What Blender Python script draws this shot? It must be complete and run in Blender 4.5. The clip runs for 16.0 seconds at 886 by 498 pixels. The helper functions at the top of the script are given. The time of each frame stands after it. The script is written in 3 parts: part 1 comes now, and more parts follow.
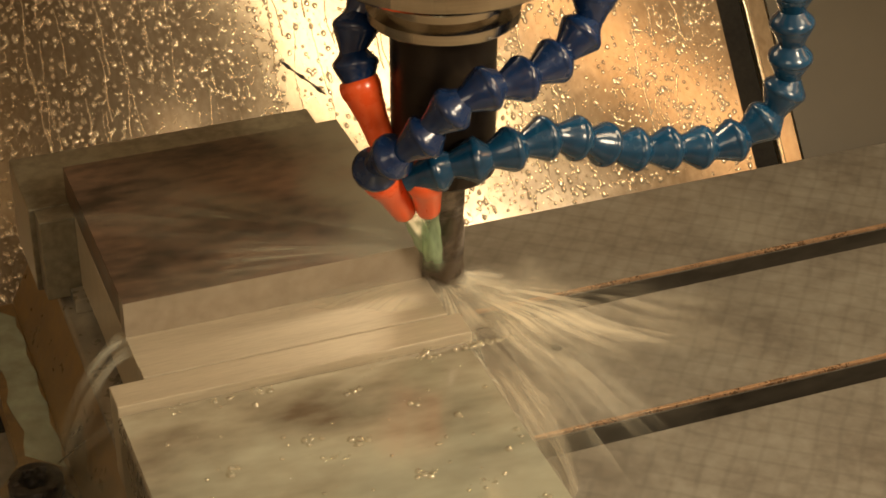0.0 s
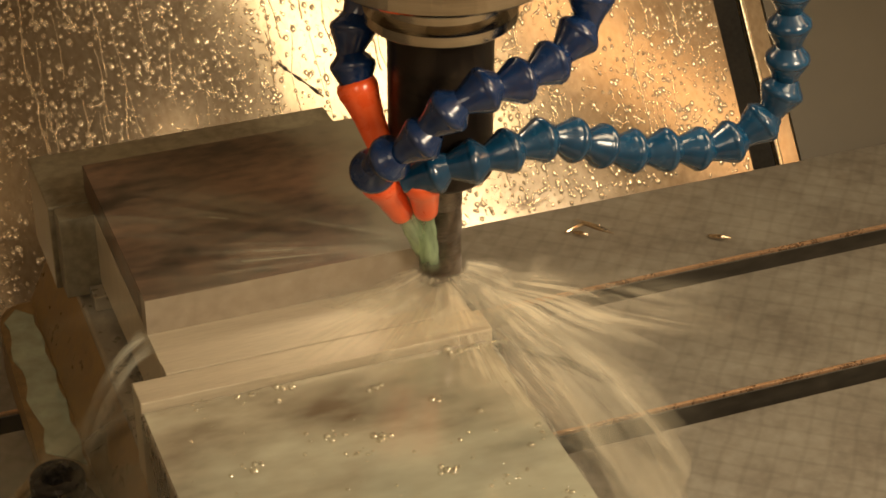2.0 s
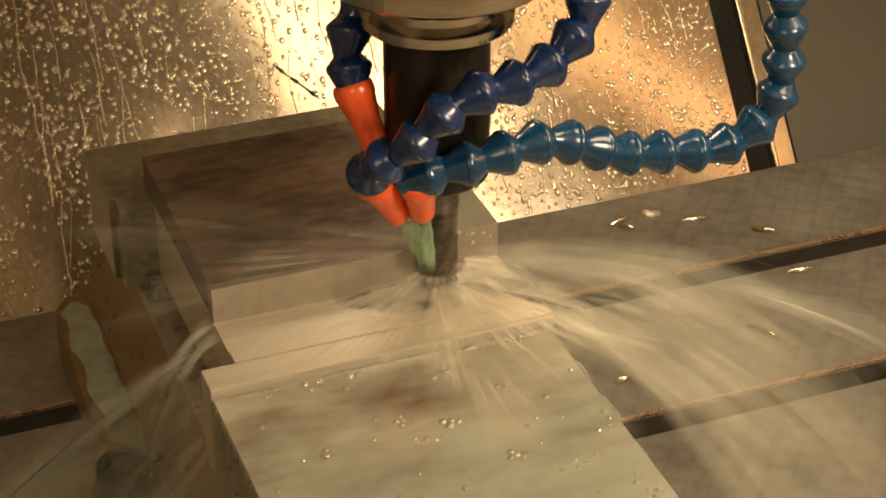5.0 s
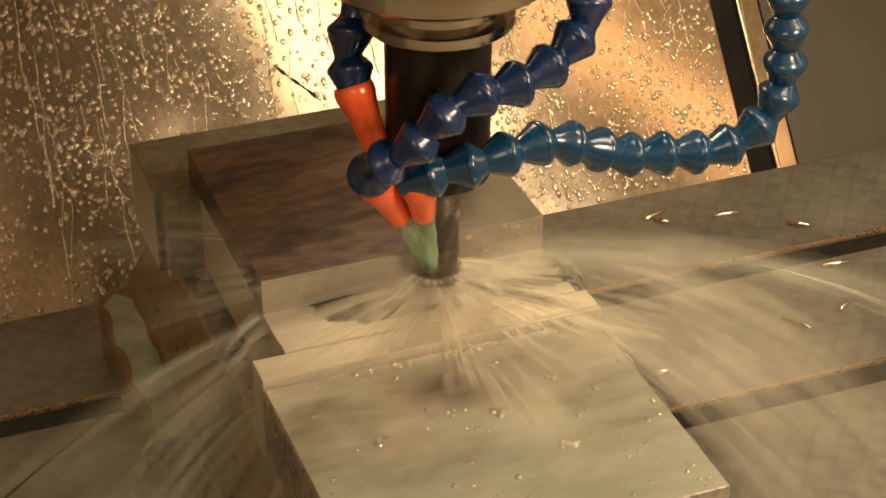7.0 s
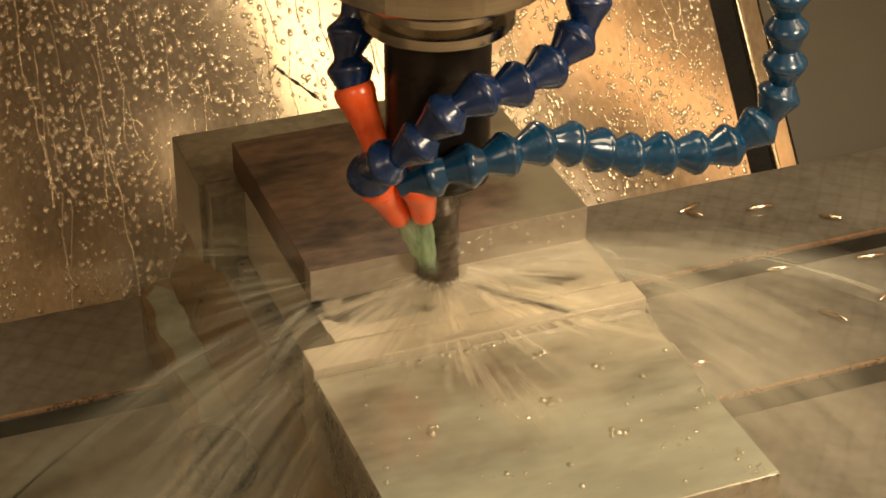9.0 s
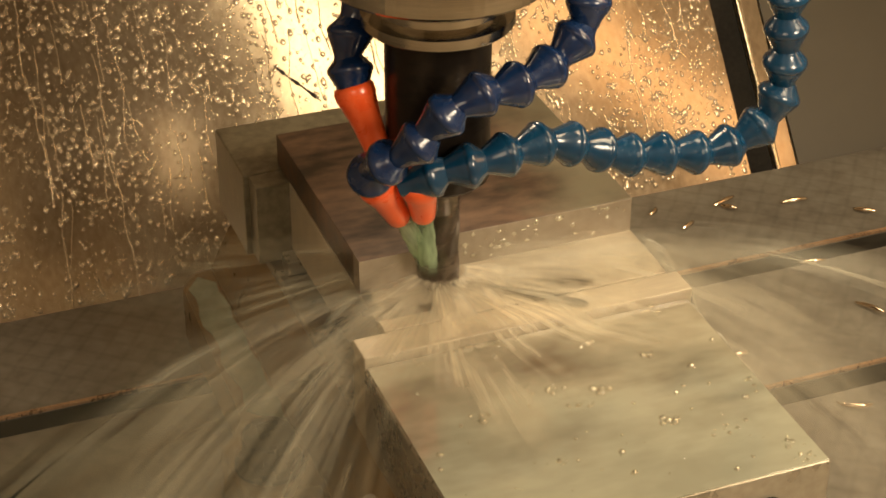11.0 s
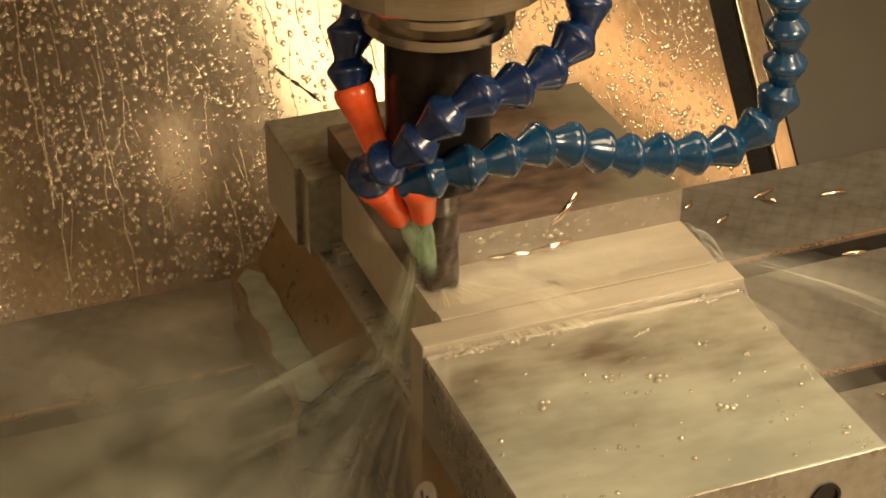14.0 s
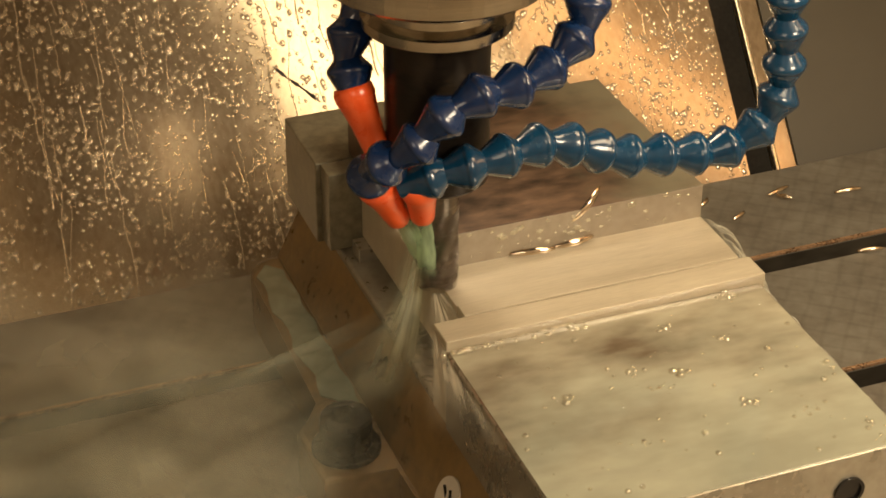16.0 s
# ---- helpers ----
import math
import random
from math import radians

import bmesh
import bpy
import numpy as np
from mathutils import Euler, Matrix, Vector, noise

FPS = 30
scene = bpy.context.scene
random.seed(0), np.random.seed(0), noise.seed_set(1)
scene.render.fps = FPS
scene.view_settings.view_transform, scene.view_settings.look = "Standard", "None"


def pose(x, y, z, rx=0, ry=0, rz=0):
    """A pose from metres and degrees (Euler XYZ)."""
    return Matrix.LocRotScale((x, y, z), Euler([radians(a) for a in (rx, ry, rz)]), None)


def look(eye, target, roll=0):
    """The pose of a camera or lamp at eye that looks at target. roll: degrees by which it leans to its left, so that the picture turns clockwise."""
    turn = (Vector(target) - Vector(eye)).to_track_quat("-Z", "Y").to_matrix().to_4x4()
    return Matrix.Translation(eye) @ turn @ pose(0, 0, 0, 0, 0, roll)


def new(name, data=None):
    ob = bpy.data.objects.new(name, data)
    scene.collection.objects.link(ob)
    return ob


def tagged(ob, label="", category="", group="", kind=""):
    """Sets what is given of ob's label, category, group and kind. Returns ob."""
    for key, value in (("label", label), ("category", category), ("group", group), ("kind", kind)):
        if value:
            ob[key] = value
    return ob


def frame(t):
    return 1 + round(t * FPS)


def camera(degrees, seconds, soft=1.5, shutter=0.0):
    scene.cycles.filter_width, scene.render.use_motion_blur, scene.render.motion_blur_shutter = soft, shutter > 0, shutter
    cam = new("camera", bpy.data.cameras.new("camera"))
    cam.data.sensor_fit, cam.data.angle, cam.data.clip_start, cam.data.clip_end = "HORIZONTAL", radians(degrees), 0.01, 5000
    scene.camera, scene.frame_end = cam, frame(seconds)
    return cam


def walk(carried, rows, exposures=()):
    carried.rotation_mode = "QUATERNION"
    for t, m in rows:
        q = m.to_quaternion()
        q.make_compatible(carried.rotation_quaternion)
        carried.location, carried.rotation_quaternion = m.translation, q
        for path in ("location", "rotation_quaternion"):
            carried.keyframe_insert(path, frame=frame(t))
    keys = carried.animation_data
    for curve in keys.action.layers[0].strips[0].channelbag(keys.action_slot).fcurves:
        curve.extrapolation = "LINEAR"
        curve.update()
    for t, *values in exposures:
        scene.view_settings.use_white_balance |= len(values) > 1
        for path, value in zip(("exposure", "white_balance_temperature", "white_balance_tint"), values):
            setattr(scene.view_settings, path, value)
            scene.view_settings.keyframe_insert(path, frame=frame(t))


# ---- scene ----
MM = 0.001
TAU = 2 * math.pi

# ---- camera: long lens, a slow drift of the tripod head ----
cam = camera(25.505, 16.0, soft=1.7, shutter=0.5)
EYE = Vector((-0.25805, -0.67463, 0.57899))


def aim(right, down):
    yaw = radians(21.132) - right / 3464.1 / 0.849
    dip = radians(31.894) - down / 3464.1
    way = Vector((math.sin(yaw) * math.cos(dip), math.cos(yaw) * math.cos(dip), -math.sin(dip)))
    return look(EYE, EYE + way, 0.14)


walk(cam, [(0.0, aim(10, -12)), (1.0, aim(10, -11)), (1.5, aim(8, -9)), (2.0, aim(5.5, -9)), (2.5, aim(3, -8.5)),
           (3.0, aim(1, -8)), (3.5, aim(-1, -6)), (4.0, aim(-1.5, -5.5)), (6.5, aim(1, -3)), (9.0, aim(1, -2)),
           (11.5, aim(1, -2)), (13.0, aim(1, -1)), (16.0, aim(0, 0))])
scene.view_settings.exposure = 0.0

# ---- light: two work lamps over the front right of the enclosure, and added fills ----
world = bpy.data.worlds.new("world")
scene.world = world
world.use_nodes = True
world.node_tree.nodes["Background"].inputs[0].default_value = (0.9, 0.65, 0.4, 1)
world.node_tree.nodes["Background"].inputs[1].default_value = 0.02


def lamp(name, eye, target, width, length, watts, colour, spin=0):
    data = bpy.data.lights.new(name, "AREA")
    data.shape, data.size, data.size_y, data.energy, data.color = "RECTANGLE", width, length, watts, colour
    ob = new(name, data)
    ob.matrix_world = look(eye, target, spin)
    return ob


lamp("work_lamp", (0.19, -0.05, 0.50), (0.10, 0.02, 0.1), 0.10, 0.40, 1.5, (1.0, 0.79, 0.49))
lamp("side_lamp", (0.475, -0.11, 0.50), (0.15, 0.05, 0.1), 0.055, 0.40, 0.42, (1.0, 0.54, 0.22))
# two front lamps without a known source, added to fill dark faces
lamp("fill_lamp", (0.50, -0.88, 0.80), (0.0, 0.0, 0.1), 0.30, 0.30, 9.5, (1.0, 0.82, 0.575))
lamp("fill_lamp", (-0.50, -0.86, 0.80), (0.0, 0.0, 0.1), 0.40, 0.40, 2.0, (1.0, 0.82, 0.575))
spot = bpy.data.lights.new("head_lamp", "SPOT")
spot.energy, spot.color, spot.spot_size, spot.spot_blend, spot.shadow_soft_size = 1.0, (1.0, 0.80, 0.54), radians(84), 0.8, 0.03
new("head_lamp", spot).matrix_world = look((0.03, 0.112, 0.318), (0.045, -0.085, 0.107))


# ---- materials ----
def material(name, light, dark, rough=0.5, metal=0.0, grain=300, blot=25, bump=0.1, rough_var=0.1, stretch=(1, 1, 1), coat=0.0):
    m = bpy.data.materials.new(name)
    m.use_nodes = True
    t = m.node_tree
    b = t.nodes["Principled BSDF"]
    co = t.nodes.new("ShaderNodeTexCoord")
    mp = t.nodes.new("ShaderNodeMapping")
    mp.inputs["Scale"].default_value = stretch
    t.links.new(co.outputs["Object"], mp.inputs[0])
    fine, big = t.nodes.new("ShaderNodeTexNoise"), t.nodes.new("ShaderNodeTexNoise")
    fine.inputs["Scale"].default_value, fine.inputs["Detail"].default_value = grain, 6
    big.inputs["Scale"].default_value, big.inputs["Detail"].default_value = blot, 4
    for n in (fine, big):
        t.links.new(mp.outputs[0], n.inputs["Vector"])
    add = t.nodes.new("ShaderNodeMath")
    add.operation = "MULTIPLY_ADD"
    add.inputs[1].default_value = 0.45
    t.links.new(fine.outputs[0], add.inputs[0])
    half = t.nodes.new("ShaderNodeMath")
    half.operation = "MULTIPLY"
    half.inputs[1].default_value = 0.55
    t.links.new(big.outputs[0], half.inputs[0])
    t.links.new(half.outputs[0], add.inputs[2])
    ramp = t.nodes.new("ShaderNodeValToRGB")
    ramp.color_ramp.elements[0].position, ramp.color_ramp.elements[0].color = 0.36, (*dark, 1)
    ramp.color_ramp.elements[1].position, ramp.color_ramp.elements[1].color = 0.64, (*light, 1)
    t.links.new(add.outputs[0], ramp.inputs[0])
    t.links.new(ramp.outputs[0], b.inputs["Base Color"])
    rr = t.nodes.new("ShaderNodeMapRange")
    rr.inputs["From Min"].default_value, rr.inputs["From Max"].default_value = 0.3, 0.7
    rr.inputs["To Min"].default_value, rr.inputs["To Max"].default_value = max(0.03, rough - rough_var), rough + rough_var
    t.links.new(add.outputs[0], rr.inputs[0])
    t.links.new(rr.outputs[0], b.inputs["Roughness"])
    b.inputs["Metallic"].default_value = metal
    b.inputs["Coat Weight"].default_value = coat
    b.inputs["Coat Roughness"].default_value = 0.08
    if bump:
        bp = t.nodes.new("ShaderNodeBump")
        bp.inputs["Strength"].default_value, bp.inputs["Distance"].default_value = bump, 0.001
        t.links.new(add.outputs[0], bp.inputs["Height"])
        t.links.new(bp.outputs[0], b.inputs["Normal"])
    return m


def veil(name, colour, cover, streak, cloud, floor=0.25, sides=0.2, start=0.08, end=0.6, bite=(0.38, 0.66)):
    """Milky coolant in the air: partly see-through, in fine streaks (counts across and along the sheet) within soft clouds; it thins out at the sides and the end."""
    m = bpy.data.materials.new(name)
    m.use_nodes = True
    t = m.node_tree
    t.nodes.remove(t.nodes["Principled BSDF"])
    out = t.nodes["Material Output"]
    co = t.nodes.new("ShaderNodeUVMap")
    geo = t.nodes.new("ShaderNodeNewGeometry")
    mul = t.nodes.new("ShaderNodeMath")
    mul.operation, mul.inputs[1].default_value = "MULTIPLY", 40.0
    t.links.new(geo.outputs["Random Per Island"], mul.inputs[0])

    def noise_map(scale, lo, hi, to_lo, to_hi, detail):
        mp = t.nodes.new("ShaderNodeMapping")
        mp.inputs["Scale"].default_value = (*scale, 1)
        t.links.new(co.outputs[0], mp.inputs[0])
        n = t.nodes.new("ShaderNodeTexNoise")
        n.noise_dimensions = "4D"
        n.inputs["Scale"].default_value, n.inputs["Detail"].default_value = 1.0, detail
        t.links.new(mul.outputs[0], n.inputs["W"])
        t.links.new(mp.outputs[0], n.inputs["Vector"])
        rr = t.nodes.new("ShaderNodeMapRange")
        rr.interpolation_type = "SMOOTHSTEP"
        rr.inputs["From Min"].default_value, rr.inputs["From Max"].default_value = lo, hi
        rr.inputs["To Min"].default_value, rr.inputs["To Max"].default_value = to_lo, to_hi
        t.links.new(n.outputs[0], rr.inputs[0])
        return rr.outputs[0]

    def times(p, q):
        k = t.nodes.new("ShaderNodeMath")
        k.operation = "MULTIPLY"
        t.links.new(p, k.inputs[0])
        t.links.new(q, k.inputs[1])
        return k.outputs[0]

    def ramp(socket, lo, hi):
        r = t.nodes.new("ShaderNodeMapRange")
        r.interpolation_type = "SMOOTHSTEP"
        r.inputs["From Min"].default_value, r.inputs["From Max"].default_value = min(lo, hi), max(lo, hi)
        if lo > hi:
            r.inputs["To Min"].default_value, r.inputs["To Max"].default_value = 1, 0
        t.links.new(socket, r.inputs[0])
        return r.outputs[0]

    sep = t.nodes.new("ShaderNodeSeparateXYZ")
    t.links.new(co.outputs[0], sep.inputs[0])
    cov = times(noise_map(streak, *bite, floor, 1, 3), noise_map(cloud, 0.30, 0.68, 0.1 * cover, cover, 3))
    for edge in (ramp(sep.outputs[0], 0, sides), ramp(sep.outputs[0], 1, 1 - sides), ramp(sep.outputs[1], 0, start), ramp(sep.outputs[1], 1, 1 - end)):
        cov = times(cov, edge)
    clear, dif, tra = (t.nodes.new("ShaderNodeBsdf" + k) for k in ("Transparent", "Diffuse", "Translucent"))
    for d in (dif, tra):
        d.inputs[0].default_value = (*colour, 1)
    m1, m2 = t.nodes.new("ShaderNodeMixShader"), t.nodes.new("ShaderNodeMixShader")
    m1.inputs[0].default_value = 0.4
    t.links.new(dif.outputs[0], m1.inputs[1])
    t.links.new(tra.outputs[0], m1.inputs[2])
    t.links.new(cov, m2.inputs[0])
    t.links.new(clear.outputs[0], m2.inputs[1])
    t.links.new(m1.outputs[0], m2.inputs[2])
    t.links.new(m2.outputs[0], out.inputs[0])
    return m


def wet(name, tint, cover):
    """Clear drops: partly see-through with a sharp gloss."""
    m = bpy.data.materials.new(name)
    m.use_nodes = True
    b = m.node_tree.nodes["Principled BSDF"]
    b.inputs["Base Color"].default_value = (*tint, 1)
    b.inputs["Roughness"].default_value = 0.13
    b.inputs["Metallic"].default_value = 0.65
    b.inputs["Alpha"].default_value = cover
    return m


PANEL = material("wet_steel_sheet", (0.47, 0.38, 0.27), (0.30, 0.23, 0.15), 0.16, 0.6, 300, 18, 0.05, 0.05, (1, 0.6, 0.6))
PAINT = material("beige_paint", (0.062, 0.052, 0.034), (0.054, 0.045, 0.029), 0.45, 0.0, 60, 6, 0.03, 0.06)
# pale so that the unseen walls bounce light back as fill
SHADE = material("bounce_paint", (0.62, 0.53, 0.40), (0.54, 0.46, 0.34), 0.6, 0.0, 40, 4, 0.02)
NEAR_BLACK = material("near_black", (0.02, 0.018, 0.015), (0.008, 0.007, 0.006), 0.75, 0.0, 400, 30, 0.1)
for nd in NEAR_BLACK.node_tree.nodes:
    if nd.type == "BSDF_PRINCIPLED":
        nd.inputs["Specular IOR Level"].default_value = 0.12
TRIM = material("bright_trim", (0.75, 0.68, 0.55), (0.55, 0.48, 0.38), 0.22, 1.0, 500, 40, 0.05)
IRON = material("table_iron", (0.31, 0.295, 0.255), (0.19, 0.172, 0.145), 0.38, 0.40, 120, 22, 0.03, 0.08, coat=0.35)


def scraped(m, spacing, depth):
    """Faint crossing scraper marks over a base colour."""
    t = m.node_tree
    b = t.nodes["Principled BSDF"]
    old = b.inputs["Base Color"].links[0].from_socket
    co = t.nodes.new("ShaderNodeTexCoord")
    for turn in (38, -52):
        mp = t.nodes.new("ShaderNodeMapping")
        mp.inputs["Rotation"].default_value = (0, 0, radians(turn))
        wv = t.nodes.new("ShaderNodeTexWave")
        wv.inputs["Scale"].default_value = 0.314 / spacing
        wv.inputs["Distortion"].default_value = 2.2
        wv.inputs["Detail Scale"].default_value = 0.6
        rp = t.nodes.new("ShaderNodeMapRange")
        rp.inputs["From Min"].default_value, rp.inputs["From Max"].default_value = 0.0, 0.16
        rp.inputs["To Min"].default_value, rp.inputs["To Max"].default_value = depth, 0.0
        mx = t.nodes.new("ShaderNodeMixRGB")
        mx.inputs[2].default_value = (0.05, 0.042, 0.035, 1)
        t.links.new(co.outputs["Object"], mp.inputs[0])
        t.links.new(mp.outputs[0], wv.inputs[0])
        t.links.new(wv.outputs["Fac"], rp.inputs[0])
        t.links.new(rp.outputs[0], mx.inputs[0])
        t.links.new(old, mx.inputs[1])
        old = mx.outputs[0]
    t.links.new(old, b.inputs["Base Color"])


scraped(IRON, 0.012, 0.12)
SLOT = material("slot_edge", (0.70, 0.44, 0.26), (0.36, 0.22, 0.13), 0.30, 0.7, 600, 60, 0.1)
# near-black colour that stands in for the shade inside the slots
SLOT_SHADE = material("dark_slot_shade", (0.060, 0.052, 0.040), (0.025, 0.021, 0.016), 0.40, 0.1, 200, 24, 0.1, 0.1, (0.4, 1, 1))
JAW = material("ground_jaw_steel", (0.42, 0.385, 0.31), (0.29, 0.255, 0.195), 0.30, 0.45, 220, 26, 0.08, 0.1, coat=0.6)
# darker copy of the jaw steel: rust stains plus the rear jaw's shade
SHADED_JAW = material("stained_shaded_jaw_steel", (0.26, 0.235, 0.165), (0.11, 0.09, 0.055), 0.40, 0.25, 220, 30, 0.10, 0.12, coat=0.4)
CAST = material("ochre_cast_iron", (0.30, 0.195, 0.078), (0.16, 0.105, 0.048), 0.35, 0.15, 200, 30, 0.25, 0.12)
STOCK = material("brown_mill_scale", (0.190, 0.115, 0.074), (0.022, 0.013, 0.009), 0.42, 0.1, 140, 22, 0.10, 0.12, (0.6, 1.3, 1), coat=0.25)


def washed(m, colour, axis, lo, hi, most=0.85, back=False, ragged=0.09):
    """A pale coolant film that lies over one end of a thing, with a ragged border between lo and hi."""
    t = m.node_tree
    b = t.nodes["Principled BSDF"]
    old = b.inputs["Base Color"].links[0].from_socket
    co, sep, n = t.nodes.new("ShaderNodeTexCoord"), t.nodes.new("ShaderNodeSeparateXYZ"), t.nodes.new("ShaderNodeTexNoise")
    n.inputs["Scale"].default_value, n.inputs["Detail"].default_value = 38, 5
    t.links.new(co.outputs["Object"], sep.inputs[0])
    t.links.new(co.outputs["Object"], n.inputs["Vector"])
    add = t.nodes.new("ShaderNodeMath")
    add.operation, add.inputs[1].default_value = "MULTIPLY_ADD", ragged
    t.links.new(n.outputs[0], add.inputs[0])
    t.links.new(sep.outputs[axis], add.inputs[2])
    r = t.nodes.new("ShaderNodeMapRange")
    r.interpolation_type = "SMOOTHSTEP"
    r.inputs["From Min"].default_value, r.inputs["From Max"].default_value = lo + ragged / 2, hi + ragged / 2
    r.inputs["To Min"].default_value, r.inputs["To Max"].default_value = (most, 0) if back else (0, most)
    t.links.new(add.outputs[0], r.inputs[0])
    mx = t.nodes.new("ShaderNodeMixRGB")
    mx.inputs[2].default_value = (*colour, 1)
    t.links.new(r.outputs[0], mx.inputs[0])
    t.links.new(old, mx.inputs[1])
    t.links.new(mx.outputs[0], b.inputs["Base Color"])


washed(STOCK, (0.22, 0.20, 0.14), 0, 0.08, 0.135)
FRESH = material("fresh_milled_steel", (0.63, 0.555, 0.42), (0.49, 0.425, 0.315), 0.40, 0.25, 900, 70, 0.05, 0.08, (0.12, 1.6, 1), coat=0.5)
# milled steel of the upright wall: wet brown tone, with its shade painted in
SIDE = material("shaded_milled_steel", (0.40, 0.34, 0.26), (0.29, 0.24, 0.18), 0.45, 0.2, 160, 14, 0.10, 0.08, (1, 1, 1), coat=0.15)
HOLDER = material("black_oxide_steel", (0.030, 0.022, 0.017), (0.016, 0.012, 0.010), 0.30, 0.5, 200, 20, 0.03, 0.06)
STEEL = material("bright_turned_steel", (0.56, 0.52, 0.45), (0.40, 0.36, 0.30), 0.14, 1.0, 300, 20, 0.04, 0.06, (0.2, 0.2, 6))
BIT = material("end_mill_steel", (0.20, 0.17, 0.14), (0.09, 0.075, 0.06), 0.25, 0.8, 300, 30, 0.05)
BLUE = material("blue_hose_plastic", (0.006, 0.028, 0.105), (0.004, 0.018, 0.070), 0.22, 0.0, 260, 40, 0.12, 0.10, coat=0.45)
TEAL = material("teal_hose_plastic", (0.004, 0.052, 0.125), (0.003, 0.034, 0.085), 0.22, 0.0, 260, 40, 0.12, 0.10, coat=0.45)
ORANGE = material("orange_nozzle_plastic", (0.98, 0.150, 0.035), (0.90, 0.105, 0.022), 0.30, 0.0, 240, 40, 0.04, 0.08, coat=0.4)
BLACK = material("oiled_black_steel", (0.035, 0.032, 0.030), (0.012, 0.011, 0.010), 0.25, 0.4, 250, 40, 0.06)
CHIP = material("curled_chip_steel", (0.90, 0.78, 0.62), (0.60, 0.48, 0.36), 0.15, 1.0, 500, 60, 0.05)
WHITE = material("white_badge", (0.75, 0.70, 0.62), (0.62, 0.57, 0.50), 0.4, 0.0, 200, 40, 0.02)
MILK = material("milky_coolant_film", (0.43, 0.40, 0.30), (0.12, 0.088, 0.056), 0.16, 0.0, 60, 20, 0.40, 0.08, (0.55, 1.2, 1), coat=1.0)
DROP = wet("clear_drop", (0.72, 0.62, 0.47), 0.72)
FOAM = wet("foam_bubble", (0.80, 0.76, 0.60), 0.45)
washed(MILK, (0.47, 0.50, 0.40), 1, -0.155, -0.035, 0.55, True, 0.13)
POOL = material("standing_coolant", (0.40, 0.46, 0.36), (0.27, 0.30, 0.225), 0.15, 0.0, 120, 30, 0.10, 0.06, coat=0.8)
JET = veil("green_coolant_jet", (0.55, 0.72, 0.48), 0.9, (9, 1.5), (3, 1), 0.5, 0.12, 0.06, 0.35)
MIST = veil("spray_streak", (0.95, 0.91, 0.76), 0.34, (3, 1), (2, 2), 0.45, 0.5, 0.2, 0.7, (0.3, 0.72))
THREAD = veil("spray_thread", (0.97, 0.93, 0.80), 0.30, (2, 2), (1, 3), 0.5, 0.5, 0.4, 0.6)
FAN = veil("spray_fan", (0.97, 0.88, 0.69), 0.85, (34, 1.6), (6, 3.5), 0.2, 0.15, 0.03, 0.72, (0.34, 0.70))
VEIL = veil("spray_veil", (0.94, 0.88, 0.70), 0.38, (20, 2.2), (4, 4), 0.45, 0.14, 0.05, 0.7, (0.25, 0.78))
POUR = veil("pouring_coolant", (0.93, 0.92, 0.78), 0.60, (4, 1), (2, 1.5), 0.4, 0.5, 0.15, 0.7, (0.3, 0.72))
CREST = veil("spray_crest", (0.93, 0.92, 0.78), 0.34, (8, 2), (3, 4), 0.45, 0.42, 0.15, 0.5, (0.28, 0.75))
PLUME = veil("falling_plume", (0.95, 0.91, 0.76), 0.44, (20, 2), (5, 4), 0.35, 0.25, 0.03, 0.8, (0.28, 0.75))
DOWN = veil("falling_fan", (0.93, 0.87, 0.69), 0.36, (40, 1.6), (7, 4), 0.25, 0.2, 0.05, 0.5, (0.3, 0.74))
STREAM = veil("green_spray", (0.80, 0.82, 0.62), 0.85, (11, 1.4), (3, 2.5), 0.35, 0.45, 0.06, 0.6, (0.3, 0.72))
THIN = veil("thinnest_haze", (0.74, 0.75, 0.58), 0.34, (7, 5), (3, 2.5), 0.45, 0.35, 0.2, 0.5, (0.3, 0.7))
CORE = veil("splash_cloud", (0.97, 0.89, 0.71), 0.85, (22, 2), (7, 3), 0.4, 0.12, 0.05, 0.92, (0.30, 0.72))
CLOUD = veil("settling_mist", (0.80, 0.75, 0.58), 0.40, (7, 6), (3.5, 3), 0.2, 0.3, 0.3, 0.3, (0.38, 0.68))
HAZE = veil("thin_haze", (0.82, 0.79, 0.61), 0.50, (24, 1.8), (5, 3), 0.2, 0.3, 0.06, 0.55, (0.32, 0.72))


# ---- mesh helpers (all lengths in millimetres) ----
def part(name, bm, mat, parent=None, label="", smooth=False):
    me = bpy.data.meshes.new(name)
    for v in bm.verts:
        v.co *= MM
    bmesh.ops.recalc_face_normals(bm, faces=bm.faces)
    bm.to_mesh(me)
    bm.free()
    me.materials.append(mat)
    if smooth:
        for p in me.polygons:
            p.use_smooth = True
    ob = new(name, me)
    ob.parent = parent
    if label:
        ob["label"] = label
    return ob


def thing(name, label, category, group="", kind="", at=(0, 0, 0)):
    ob = new(name)
    ob.location = Vector(at) * MM
    ob.empty_display_size = 0.01
    return tagged(ob, label, category, group, kind)


def box(x0, x1, y0, y1, z0, z1, bevel=0.6, bm=None, steps=2):
    bm = bm or bmesh.new()
    v = [bm.verts.new((x, y, z)) for x in (x0, x1) for y in (y0, y1) for z in (z0, z1)]
    fs = [bm.faces.new([v[i] for i in q]) for q in ((0, 1, 3, 2), (4, 6, 7, 5), (0, 4, 5, 1), (2, 3, 7, 6), (0, 2, 6, 4), (1, 5, 7, 3))]
    if bevel:
        bmesh.ops.bevel(bm, geom=list({e for f in fs for e in f.edges}), offset=bevel, segments=steps, profile=0.5, affect="EDGES")
    return bm


